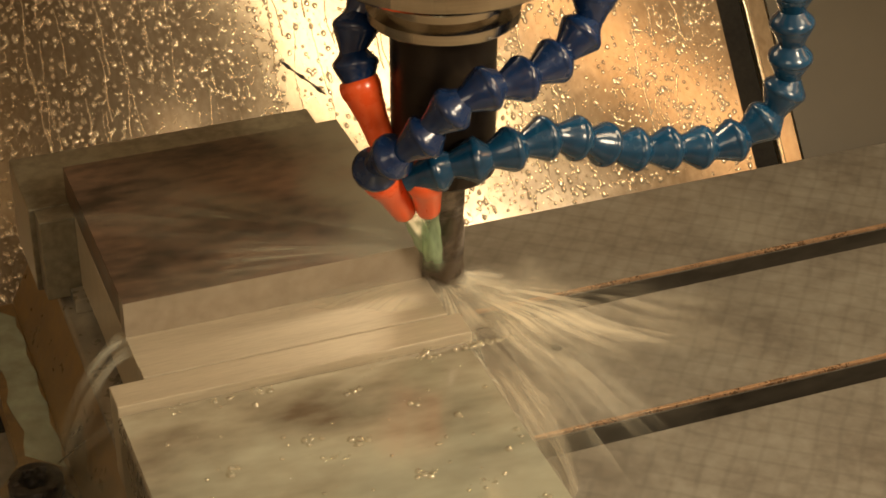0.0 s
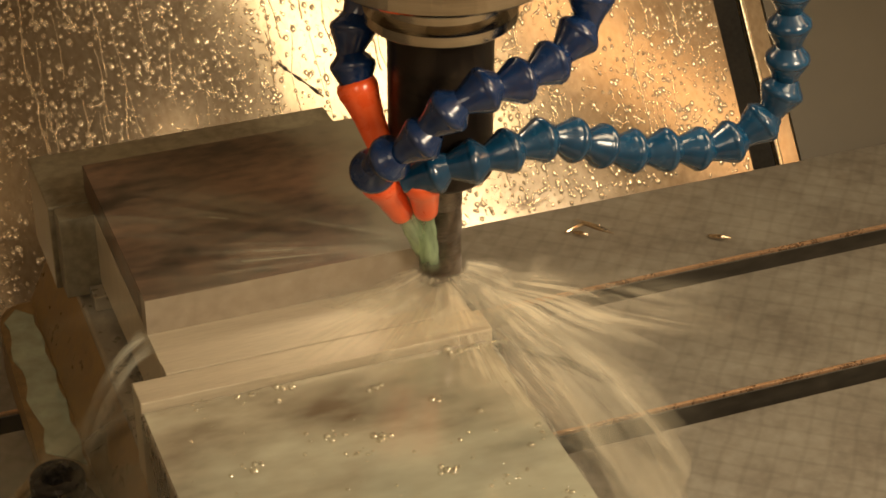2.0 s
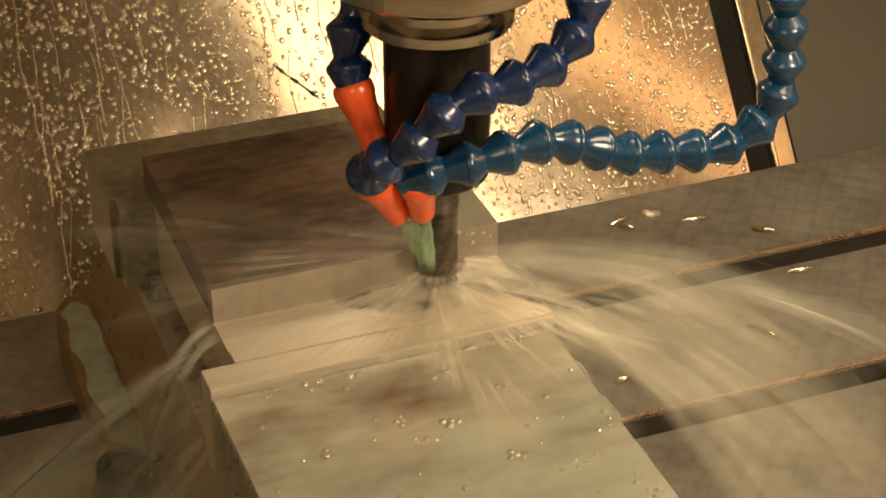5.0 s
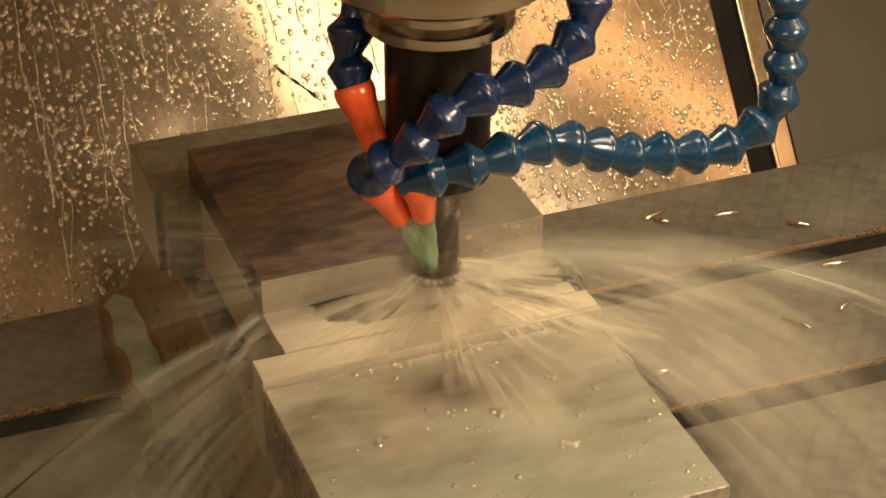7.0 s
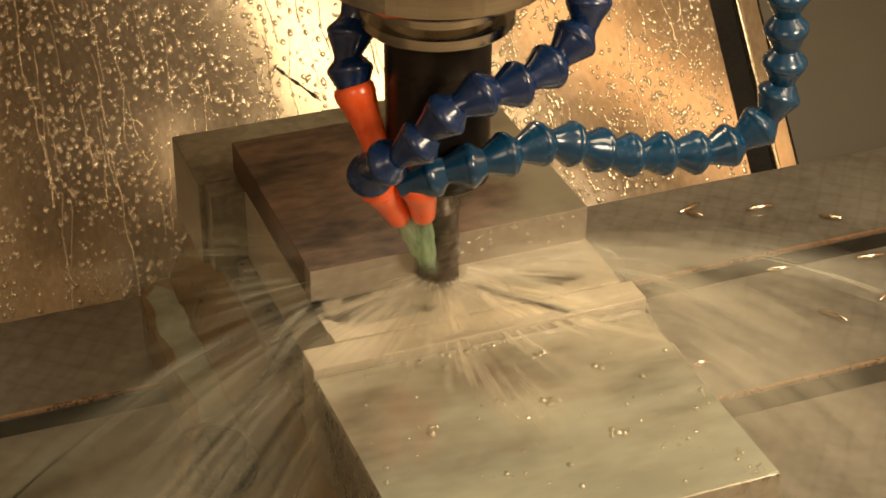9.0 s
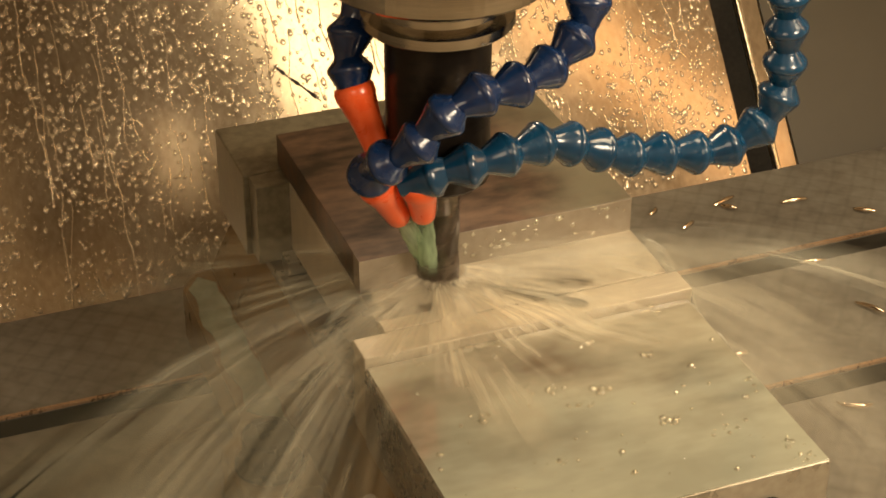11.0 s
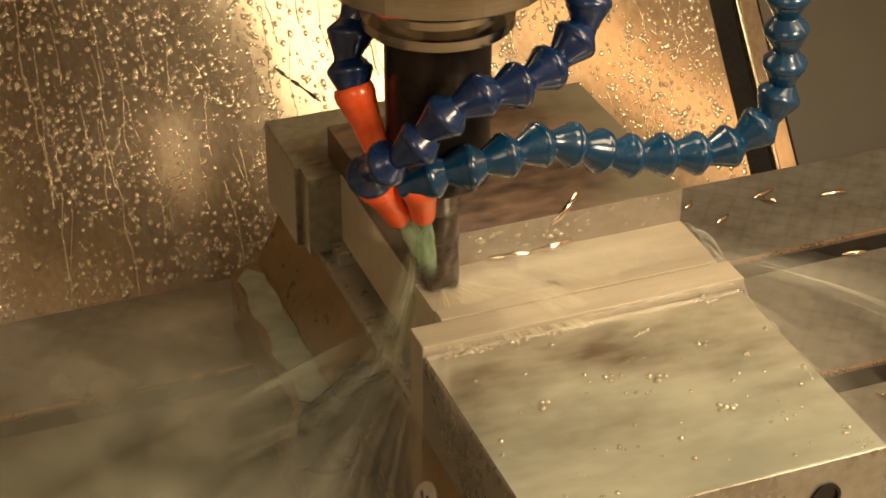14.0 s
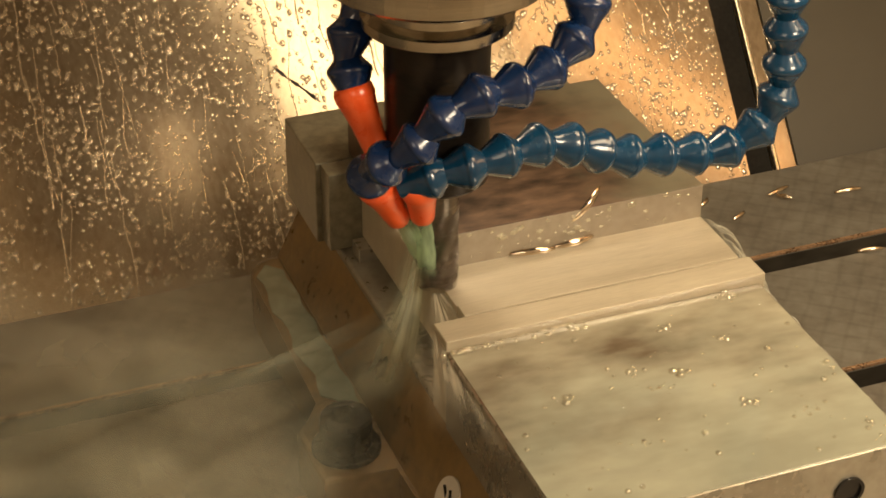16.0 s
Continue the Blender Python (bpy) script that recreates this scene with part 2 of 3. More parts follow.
def lathe(rings, n=40, bm=None, m=None, close=True):
    """rings: (radius, z) along the axis."""
    bm = bm or bmesh.new()
    m = m or Matrix()
    rows = [[bm.verts.new(m @ Vector((r * math.cos(a), r * math.sin(a), z))) for a in (TAU * k / n for k in range(n))] for r, z in rings]
    for a, b in zip(rows, rows[1:]):
        for k in range(n):
            bm.faces.new((a[k], a[(k + 1) % n], b[(k + 1) % n], b[k]))
    if close:
        bm.faces.new(rows[0][::-1])
        bm.faces.new(rows[-1])
    return bm


def extrude_profile(pts, x0, x1, bm=None):
    """A closed outline in y, z drawn along x."""
    bm = bm or bmesh.new()
    a = [bm.verts.new((x0, y, z)) for y, z in pts]
    b = [bm.verts.new((x1, y, z)) for y, z in pts]
    n = len(pts)
    for k in range(n):
        bm.faces.new((a[k], a[(k + 1) % n], b[(k + 1) % n], b[k]))
    bm.faces.new(a)
    bm.faces.new(b[::-1])
    return bm


def outline_plate(pts, z0, z1, bevel=0.8, bm=None):
    """A closed outline in x, y drawn upwards."""
    bm = bm or bmesh.new()
    a = [bm.verts.new((x, y, z0)) for x, y in pts]
    b = [bm.verts.new((x, y, z1)) for x, y in pts]
    n = len(pts)
    for k in range(n):
        bm.faces.new((a[k], a[(k + 1) % n], b[(k + 1) % n], b[k]))
    bm.faces.new(a[::-1])
    top = bm.faces.new(b)
    if bevel:
        bmesh.ops.bevel(bm, geom=list(top.edges), offset=bevel, segments=2, profile=0.5, affect="EDGES")
    return bm


def axis_pose(p, way):
    q = Vector(way).to_track_quat("Z", "Y").to_matrix().to_4x4()
    return Matrix.Translation(Vector(p)) @ q


def sweep(points, step):
    """Even steps along a smooth curve through a few points: (place, direction)."""
    pts = [Vector(p) for p in points]
    fine = []
    for i in range(len(pts) - 1):
        p0, p1, p2, p3 = pts[max(i - 1, 0)], pts[i], pts[i + 1], pts[min(i + 2, len(pts) - 1)]
        for k in range(24):
            s = k / 24
            fine.append(0.5 * (2 * p1 + (p2 - p0) * s + (2 * p0 - 5 * p1 + 4 * p2 - p3) * s * s + (3 * p1 - p0 - 3 * p2 + p3) * s ** 3))
    fine.append(pts[-1])
    out, run, want = [], 0.0, 0.0
    for a, b in zip(fine, fine[1:]):
        d = (b - a).length
        while run + d >= want and d > 0:
            out.append((a.lerp(b, (want - run) / d), (b - a).normalized()))
            want += step
        run += d
    return out


# ---- the enclosure ----
def panel_y(z):
    return 236 + 0.8 * z


def sloped(x0, x1, z0, z1, proud, thick, bevel=0.4):
    """A slab lying on the sloped back of the enclosure, proud of it along its normal."""
    bm = box(x0, x1, 0, math.hypot(0.8, 1) * (z1 - z0), proud - thick, proud, bevel)
    run = Vector((0, 0.8, 1)).normalized()
    out = Vector((0, -1, 0.8)).normalized()
    m = Matrix(((1, 0, 0), (0, run.y, run.z), (0, out.y, out.z))).transposed().to_4x4()
    m.translation = Vector((0, panel_y(z0), z0))
    for v in bm.verts:
        v.co = m @ v.co
    return bm


back = thing("wall_back", "sloped stainless steel sheet, wet with drops and rivulets", "wall", kind="structure")
part("sheet", sloped(-700, 291, -160, 500, 0, 2), PANEL, back)
# near-black colour stands in for the dark reflection in the bent flange
part("bent_flange", sloped(291.5, 308, -160, 500, -3, 2), NEAR_BLACK, back, "bent flange of the sheet, its dark reflection put into the colour")
part("trim", sloped(308, 311, -160, 500, 1.5, 4, 1.0), TRIM, back, "bright bent metal edge")
part("edge_strip", sloped(311.5, 323, -160, 500, -0.5, 2), PANEL, back, "narrow wet metal strip")
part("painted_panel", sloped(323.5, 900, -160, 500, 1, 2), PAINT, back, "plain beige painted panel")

# walls out of view, added for reflections and bounced light
for nm, b in (("wall_front", (-950, 950, -1010, -1000, -200, 1000)), ("wall_left", (-960, -950, -1000, 700, -200, 1000)),
              ("wall_right", (950, 960, -1000, 700, -200, 1000)), ("wall_rear", (-950, 950, 700, 710, -200, 1000)),
              ("ceiling", (-950, 950, -1000, 700, 1000, 1010)), ("floor", (-950, 950, -1000, 700, -210, -200))):
    ob = part(nm, box(*b, 0), SHADE)
    tagged(ob, "plain unseen sheet closing the enclosure, added to bounce light", nm.split("_")[0], kind="structure")

# ---- table with its slots; everything on it is placed as it stands at the end ----
RIDERS = []


def table():
    t = thing("machine_table", "grey cast-iron machine table with long slots, wet", "machine table")
    pts = [(206, -60), (206, 0)]
    for far in (122.7, 11.4, -99.9):
        near = far - 16.2
        pts += [(far, 0), (far, -14), (far + 6, -14), (far + 6, -26), (near - 6, -26), (near - 6, -14), (near, -14), (near, 0)]
    pts += [(-200, 0), (-200, -60)]
    part("slab", extrude_profile(pts, -620, 640), IRON, t)
    for far in (122.7, 11.4, -99.9):
        part("slot_edge", box(-620, 640, far - 0.1, far + 2.2, -2.0, 0.12, 0.5), SLOT, t, "worn bright lip of the slot")
        # added dark sheet: the slot's shade, put into colour
        part("slot_shade_sheet", box(-619, 639, far - 0.5, far - 0.1, -13.9, -2.1, 0), SLOT_SHADE, t, "dark sheet on the slot's far wall, standing in for shade")
    RIDERS.append(t)


table()


# ---- vise ----
def vise():
    v = thing("machine_vise", "ground steel milling vise with ochre cast base, clamped on the table", "vise")
    bed = box(-9, 132, -165, 172, 30, 66, 1.5)
    part("bed", bed, JAW, v, "ground steel bed between the jaws")
    sk = part("skirt", extrude_profile([(-9, 62), (-24, 31), (-24, 20), (-9, 20)], -160, 172), CAST, v)
    sk.matrix_basis = Matrix(((0, 1, 0, 0), (1, 0, 0, 0), (0, 0, 1, 0), (0, 0, 0, 1)))
    flange = [(-24, -16), (-60, -16), (-60, 24), (-43, 40), (-43, 150)]
    flange += [(-27 - 16 * math.cos(a), 156 + 18 * math.sin(a)) for a in (0.2, 0.5, 0.8, 1.1, 1.4)]
    flange += [(150, 174), (150, -160), (-24, -160)]
    pool = [(-25.5 - 1.2 * math.sin(k * 1.9), 30 + 8.5 * k) for k in range(16)] + [(-33, 166)]
    pool += [(-40.5 + 1.8 * math.sin(k * 1.3) + 1.0 * math.sin(k * 3.1), 156 - 8.5 * k) for k in range(14)]
    part("base", outline_plate(flange, 0.2, 30, 2.5), CAST, v, "ochre cast base with a clamping lug")
    part("coolant_pool", outline_plate(pool, 30, 30.8, 0.3), POOL, v, "greenish coolant standing on the base")
    part("solid_jaw", box(-17, 134.5, 122, 173, 66, 111, 0.8), SHADED_JAW, v)
    part("jaw_plate", box(-14.5, 132.5, 109, 121.8, 68, 110.6, 0.5), SHADED_JAW, v)
    mv = bmesh.new()
    box(-13, 137, -167, -43.6, 66.2, 107, 1.2, mv)
    part("moving_jaw", mv, JAW, v)
    part("jaw_plate", box(-12.5, 139.5, -43.4, -28, 68, 111.2, 0.5), FRESH, v, "bright steel jaw plate")
    part("jaw_film", outline_plate([(-12, -45), (136, -45), (136.3, -166), (-12.3, -166)], 107, 107.35, 0.2), MILK, v, "pale milky coolant film lying on the jaw")
    for x in (110, 14):
        hole = lathe([(6.6, 0), (6.6, 1.2), (5.2, 1.2), (5.2, 0.1)], 28, m=axis_pose((x, -167.2, 90), (0, -1, 0)))
        part("socket", hole, BLACK, v, "dark screw hole in the jaw end")
    badge = lathe([(10, 0), (10, 0.8)], 32, m=axis_pose((-18.6, -62, 43), (-0.9, 0, 0.44)))
    bd = part("badge", badge, WHITE, v, "round white badge with dark strokes")
    for k, (dy, dz, w) in enumerate(((-3, 2.5, 7), (2, 0.5, 9), (-1, -2.5, 6))):
        st = part("stroke", box(-w / 2, w / 2, -0.6, 0.6, 0, 0.3, 0, None), BLACK, bd)
        st.matrix_basis = Matrix.Translation(Vector((-19.0, -62 + dy, 43.4 + dz)) * MM) @ pose(0, 0, 0, 0, -64, 60 + 25 * k)
    RIDERS.append(v)


vise()


def bolt(x, y):
    b = thing("cap_screw", "black socket cap screw on a washer, holding the vise down", "bolt", at=(x, y, 30.0))
    part("washer", lathe([(8, 0), (15.5, 0), (16, 0.5), (16, 2.6), (15.5, 3.1), (8, 3.1)], 40), BLACK, b, smooth=False)
    head = lathe([(11.6, 3.2), (12, 3.8), (12, 17.6), (11, 19.2), (7.4, 19.2)], 44, close=False)
    ring = [v for v in head.verts if abs(v.co.z - 19.2) < 1e-6 and v.co.xy.length < 7.6]
    hexa = []
    for k in range(44):
        a = TAU * k / 44
        r = 6.4 / math.cos((a % (TAU / 6)) - TAU / 12)
        hexa.append((head.verts.new((r * math.cos(a), r * math.sin(a), 19.0)), head.verts.new((r * math.cos(a), r * math.sin(a), 10))))
    for k in range(44):
        n = (k + 1) % 44
        head.faces.new((ring[k], ring[n], hexa[n][0], hexa[k][0]))
        head.faces.new((hexa[k][0], hexa[n][0], hexa[n][1], hexa[k][1]))
    head.faces.new([h[1] for h in hexa])
    part("head", head, BLACK, b)
    RIDERS.append(b)


bolt(-43, 3.2)


# ---- workpiece; its front rib is cut away slice by slice ----
SLICES = []


def workpiece():
    w = thing("workpiece", "steel block with brown scale on top and a milled step", "workpiece")
    part("block", box(2, 136, 12.2, 127.5, 111.3, 127.3, 0.35), STOCK, w)
    part("lower_block", box(2, 136, -18.0, 108.5, 74, 110.2, 0.2), FRESH, w, "bright milled step floor")
    part("parallel", box(-4, 132, -27, -16, 66.2, 73.9, 0.4), JAW, w)
    part("parallel", box(-4, 132, 96, 107, 66.2, 73.9, 0.4), JAW, w)
    part("lip", box(2, 134.6, -27.4, -19.3, 74, 111.5, 0.4), FRESH, w, "thin bright lip along the step")
    part("front_wall", box(2.2, 135.8, 11.9, 12.25, 110.0, 126.9, 0.1), SIDE, w, "freshly milled wall, wet brown, with shade in its colour")
    n = 20
    for k in range(n):
        x0 = 2 + 134 * k / n
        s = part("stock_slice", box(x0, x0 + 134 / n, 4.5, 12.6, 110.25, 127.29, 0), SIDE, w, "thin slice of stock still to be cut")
        s.data.materials.append(STOCK)
        for p in s.data.polygons:
            p.material_index = int(p.normal.z > 0.9)
        SLICES.append((s, x0, x0 + 134 / n))
    RIDERS.append(w)


workpiece()

# ---- spindle, holder, end mill ----
SPX, SPY = 1.1, 2.9


def spindle():
    s = thing("spindle_nose", "bright turned steel spindle nose of the milling head", "spindle", at=(SPX, SPY, 0))
    part("nose_ring", lathe([(33, 258.6), (48, 258.6), (49.4, 260), (49.4, 279), (62, 285), (62, 330)], 72), STEEL, s, smooth=False)
    # unseen housing; dark colour keeps its bright reflection off the steel sheet
    part("head", box(-100, 100, -70, 84, 322, 900, 6), PAINT, s, "head housing out of view, painted dark to keep glare off")
    h = thing("tool_holder", "black end mill holder with a grooved bright flange", "tool holder", at=(SPX, SPY, 0))
    part("flange", lathe([(22.3, 237.0), (30.8, 237.0), (31.8, 238.0), (31.8, 242.2), (27.6, 245.2), (27.6, 248.4), (31.8, 251.4), (31.8, 255.4), (24, 256.0)], 72), STEEL, h, "bright flange with a V groove")
    part("body", lathe([(20.8, 165.0), (22.2, 166.4), (22.2, 238.6)], 64), HOLDER, h, smooth=False)
    part("set_screw", lathe([(4, 0), (4, 1.2), (2.5, 1.2), (2.5, 0.3)], 20, m=axis_pose((21.4, 0, 190), (1, 0, 0))), BLACK, h)
    m = thing("end_mill", "dark steel four-flute end mill, spinning", "end mill", at=(SPX, SPY, 0))
    part("shank", lathe([(9.5, 149), (9.5, 165)], 40), BIT, m, smooth=False)
    bm = bmesh.new()
    rows = []
    for i in range(41):
        z, tw = 111 + 38 * i / 40, i / 40 * radians(150)
        row = []
        for k in range(48):
            a = TAU * k / 48
            u = (k % 12) / 12
            r = 9.5 - 3.6 * math.sin(math.pi * min(1, u * 1.35)) ** 0.8 if u < 0.74 else 9.5
            row.append(bm.verts.new((r * math.cos(a + tw), r * math.sin(a + tw), z)))
        rows.append(row)
    for a, b in zip(rows, rows[1:]):
        for k in range(48):
            bm.faces.new((a[k], a[(k + 1) % 48], b[(k + 1) % 48], b[k]))
    bm.faces.new(rows[0][::-1])
    bm.faces.new(rows[-1])
    part("cutting_body", bm, BIT, m)
    return h, m


HOLD, MILL = spindle()


# ---- jointed coolant hoses ----
def segment_mesh(mat):
    bm = lathe([(3.9, -9.3), (4.5, -9.0), (5.3, -7.8), (7.2, -5.7), (8.3, -4.5), (8.6, -3.4), (8.5, -2.2), (8.05, -1.9), (7.9, -1.1), (7.0, 0.7), (5.7, 3.4), (4.6, 6.2), (4.3, 8.6), (4.0, 9.6)], 28, close=False)
    me = bpy.data.meshes.new("hose_segment")
    for v in bm.verts:
        v.co *= MM
    bmesh.ops.recalc_face_normals(bm, faces=bm.faces)
    bm.to_mesh(me)
    bm.free()
    for p in me.polygons:
        p.use_smooth = True
    me.materials.append(mat)
    return me


def hose(label, points, tip_from, tip_to, step=16.6, scale=1.14, segment=None):
    h = thing("coolant_hose", label, "coolant hose", "coolant hoses round the tool")
    for p, back_way in sweep(points[::-1] + [], step):
        way = -back_way
        s = new("hose_segment", segment)
        s.parent = h
        wob = pose(0, 0, 0, random.uniform(-5, 5), random.uniform(-5, 5), random.uniform(0, 360))
        s.matrix_basis = axis_pose(p * MM, way) @ wob @ Matrix.Scale(scale, 4)
    a, b = Vector(tip_from), Vector(tip_to)
    L = (b - a).length
    bm = lathe([(5.2, -5), (7.8, -4.6), (8.7, -2.6), (8.8, 0.6), (8.0, 3.4), (6.5, L * 0.4), (5.6, L * 0.8), (5.2, L - 0.6), (4.9, L), (3.7, L), (3.4, L - 4)], 32, m=axis_pose(a, b - a), close=False)
    part("nozzle", bm, ORANGE, h, "bright orange tapered nozzle", smooth=True)
    return h


NAVY_SEGMENT, TEAL_SEGMENT = segment_mesh(BLUE), segment_mesh(TEAL)
hose("blue jointed plastic hose with orange nozzle, crossing before the holder",
     [(59.2, -20, 276), (56.5, -22, 245.4), (48.9, -26, 232.9), (33.4, -32, 225.1), (17.8, -36, 222.2), (1.3, -38, 221.2),
      (-12.4, -38, 214.9), (-22.3, -34, 202.6), (-31.5, -29, 194.3), (-36.5, -20, 186.5), (-35.5, -15, 180)], (-31.7, -14, 175.1), (-19.6, -6, 152.3), 16.4, segment=NAVY_SEGMENT)
hose("blue jointed plastic hose with orange nozzle, looping in beside the tool",
     [(147.5, -22, 262), (149.3, -22, 232.8), (150.9, -22, 198), (147.1, -22, 180.9), (136.2, -22, 170.4), (120, -22, 165.7),
      (97.2, -22, 168.7), (83.8, -22, 170.1), (68.1, -22, 174.9), (52.6, -24, 183.0), (35.4, -26, 187.2), (18.9, -28, 186.6),
      (5.2, -28, 185), (-5.9, -26, 183.0), (-15, -23, 180)], (-15.6, -20, 175), (-11.1, -12, 154.9), 16.0, segment=TEAL_SEGMENT)
hose("dark blue jointed plastic hose with an orange nozzle behind the holder",
     [(4, 46, 258), (-10, 38, 246), (-24, 28, 236), (-31, 22, 224), (-32.2, 16, 210)], (-31.2, 14, 203.4), (-24.3, 2, 177.2), 15.2, segment=NAVY_SEGMENT)


# ---- drops and rivulets on the sloped sheet ----
def sheet_point(x, run, lift):
    """A place on the sheet: along x, up the slope from the table's level, above the surface."""
    k = math.hypot(0.8, 1)
    return Vector((x, panel_y(0) + run * 0.8 / k - lift / k, run / k + lift * 0.8 / k))


def drops():
    bm = bmesh.new()
    rnd = random.Random(4)
    n = 9
    for _ in range(19000):
        x, run = rnd.uniform(-175, 289), rnd.uniform(-15, 190)
        dense = noise.noise(Vector((x * 0.018, run * 0.02, 3)))
        if 15 < x < 85 and rnd.random() < 0.55:
            continue
        if dense < -0.2 and rnd.random() < 0.7:
            continue
        r = 0.24 + 1.7 * rnd.random() ** 4.6
        tall, h = rnd.uniform(1.0, 1.5), r * rnd.uniform(0.35, 0.6)
        rows = []
        for f, lift in ((1.0, 0.0), (0.86, 0.55), (0.5, 0.9)):
            rows.append([bm.verts.new(sheet_point(x + f * r * math.cos(a), run + f * r * tall * math.sin(a), lift * h)) for a in (TAU * k / n for k in range(n))])
        top = bm.verts.new(sheet_point(x, run, h))
        for a, b in zip(rows, rows[1:]):
            for k in range(n):
                bm.faces.new((a[k], a[(k + 1) % n], b[(k + 1) % n], b[k]))
        for k in range(n):
            bm.faces.new((rows[-1][k], rows[-1][(k + 1) % n], top))
    return bm


def rivulets():
    bm = bmesh.new()
    rnd = random.Random(9)
    for _ in range(135):
        x, run = rnd.uniform(-172, 286), rnd.uniform(30, 190)
        length, w = rnd.uniform(8, 24) + 75 * rnd.random() ** 2, rnd.uniform(0.28, 0.7)
        rows, drift = [], 0.0
        steps = int(length / 1.6)
        for i in range(steps + 1):
            drift += rnd.uniform(-0.6, 0.6)
            x += drift * 0.35
            drift *= 0.8
            ww = w * (0.6 + 0.5 * i / max(steps, 1)) * rnd.uniform(0.8, 1.2)
            y = run - 1.6 * i
            rows.append([bm.verts.new(sheet_point(x + ww * c, y, ww * 0.75 * l)) for c, l in ((-1, 0), (-0.6, 0.75), (0, 1), (0.6, 0.75), (1, 0))])
        for a, b in zip(rows, rows[1:]):
            for k in range(4):
                bm.faces.new((a[k], a[k + 1], b[k + 1], b[k]))
    return bm


tagged(part("coolant_drops", drops(), DROP, smooth=True), "clear coolant drops clinging to the steel sheet", "drops", kind="stuff")
tagged(part("coolant_rivulets", rivulets(), DROP, smooth=True), "thin winding coolant rivulets running down the sheet", "rivulets", kind="stuff")
scratch = bmesh.new()
for (xa, ra), (xb, rb) in (((13, 98), (20, 90)), ((20, 90), (27, 83)), ((27, 83), (36, 73))):
    for k in range(4):
        p, q = (Vector((xa + (xb - xa) * f, ra + (rb - ra) * f, 0)) for f in (k / 4, (k + 1) / 4))
        wv = 0.35 + 0.25 * ((k * 7) % 3)
        scratch.faces.new([scratch.verts.new(sheet_point(v.x + o, v.y + o, 0.12)) for v, o in ((p, -wv), (p, wv), (q, wv), (q, -wv))])
tagged(part("scratch", scratch, NEAR_BLACK), "dark scratch on the wet steel sheet", "scratch", kind="stuff")


# ---- bubbles on the jaw's film ----
def bubbles():
    bm = bmesh.new()
    rnd = random.Random(21)
    spots = [(rnd.uniform(-8, 132), rnd.uniform(-160, -48)) for _ in range(80)]
    for cx, cy in ((10, -46), (30, -46.5), (45, -46), (118, -47), (128, -150), (133, -110), (60, -100), (100, -75), (126, -160), (80, -60), (72, -92), (52, -84), (90, -120), (36, -130), (112, -132), (20, -92)):
        spots += [(cx + rnd.gauss(0, 3.2), cy + rnd.gauss(0, 1.6) - 1) for _ in range(9)]
    for x, y in spots:
        if not (-11 < x < 135 and -165 < y < -44.5):
            continue
        r = 0.35 + 1.7 * rnd.random() ** 2.5
        n, rows = 10, []
        for f, h in ((1, 0), (0.9, 0.45), (0.6, 0.8), (0.25, 0.97)):
            rows.append([bm.verts.new((x + f * r * math.cos(TAU * k / n), y + f * r * math.sin(TAU * k / n), 107.3 + h * r * 0.8)) for k in range(n)])
        for a, b in zip(rows, rows[1:]):
            for k in range(n):
                bm.faces.new((a[k], a[(k + 1) % n], b[(k + 1) % n], b[k]))
        bm.faces.new(rows[-1])
    return bm


foam = tagged(part("foam_bubbles", bubbles(), FOAM, smooth=True), "small foam bubbles on the coolant film", "bubbles", kind="stuff")
RIDERS.append(foam)


def wall_beads():
    """Drops that cling to the milled wall of the workpiece."""
    bm = bmesh.new()
    rnd = random.Random(33)
    for _ in range(70):
        x, z, r = rnd.uniform(5, 133), rnd.uniform(112, 126), 0.4 + 1.2 * rnd.random() ** 2
        wide, n, rows = rnd.uniform(0.8, 1.8), 10, []
        for f, h in ((1, 0), (0.85, 0.35), (0.5, 0.6)):
            rows.append([bm.verts.new((x + f * r * wide * math.cos(TAU * k / n), 11.85 - h * r * 0.6, z + f * r * math.sin(TAU * k / n))) for k in range(n)])
        for a, b in zip(rows, rows[1:]):
            for k in range(n):
                bm.faces.new((a[k], a[(k + 1) % n], b[(k + 1) % n], b[k]))
        bm.faces.new(rows[-1])
    return bm


beads = tagged(part("wall_beads", wall_beads(), FOAM, smooth=True), "small clear drops clinging to the milled wall", "drops", kind="stuff")
RIDERS.append(beads)


def ledge_foam():
    bm = bmesh.new()
    rnd = random.Random(55)
    for _ in range(44):
        x, y, r = rnd.gauss(-2, 9), rnd.uniform(-52.5, -50), 0.5 + 1.3 * rnd.random() ** 2
        n, rows = 12, []
        for f, h in ((1, 0), (0.92, 0.4), (0.7, 0.72), (0.38, 0.93)):
            rows.append([bm.verts.new((x + f * r * math.cos(TAU * k / n), y + f * r * math.sin(TAU * k / n), 107.6 + h * r)) for k in range(n)])
        for a, b in zip(rows, rows[1:]):
            for k in range(n):
                bm.faces.new((a[k], a[(k + 1) % n], b[(k + 1) % n], b[k]))
        bm.faces.new(rows[-1])
    return bm


ledge_bubbles = tagged(part("foam_bubbles", ledge_foam(), FOAM, smooth=True), "row of bubbles dancing along the ledge", "bubbles", kind="stuff")
ledge_bubbles.location = (SPX * MM, SPY * MM, 0)


# ---- curled chips thrown from the cutter ----
CHIPS = []


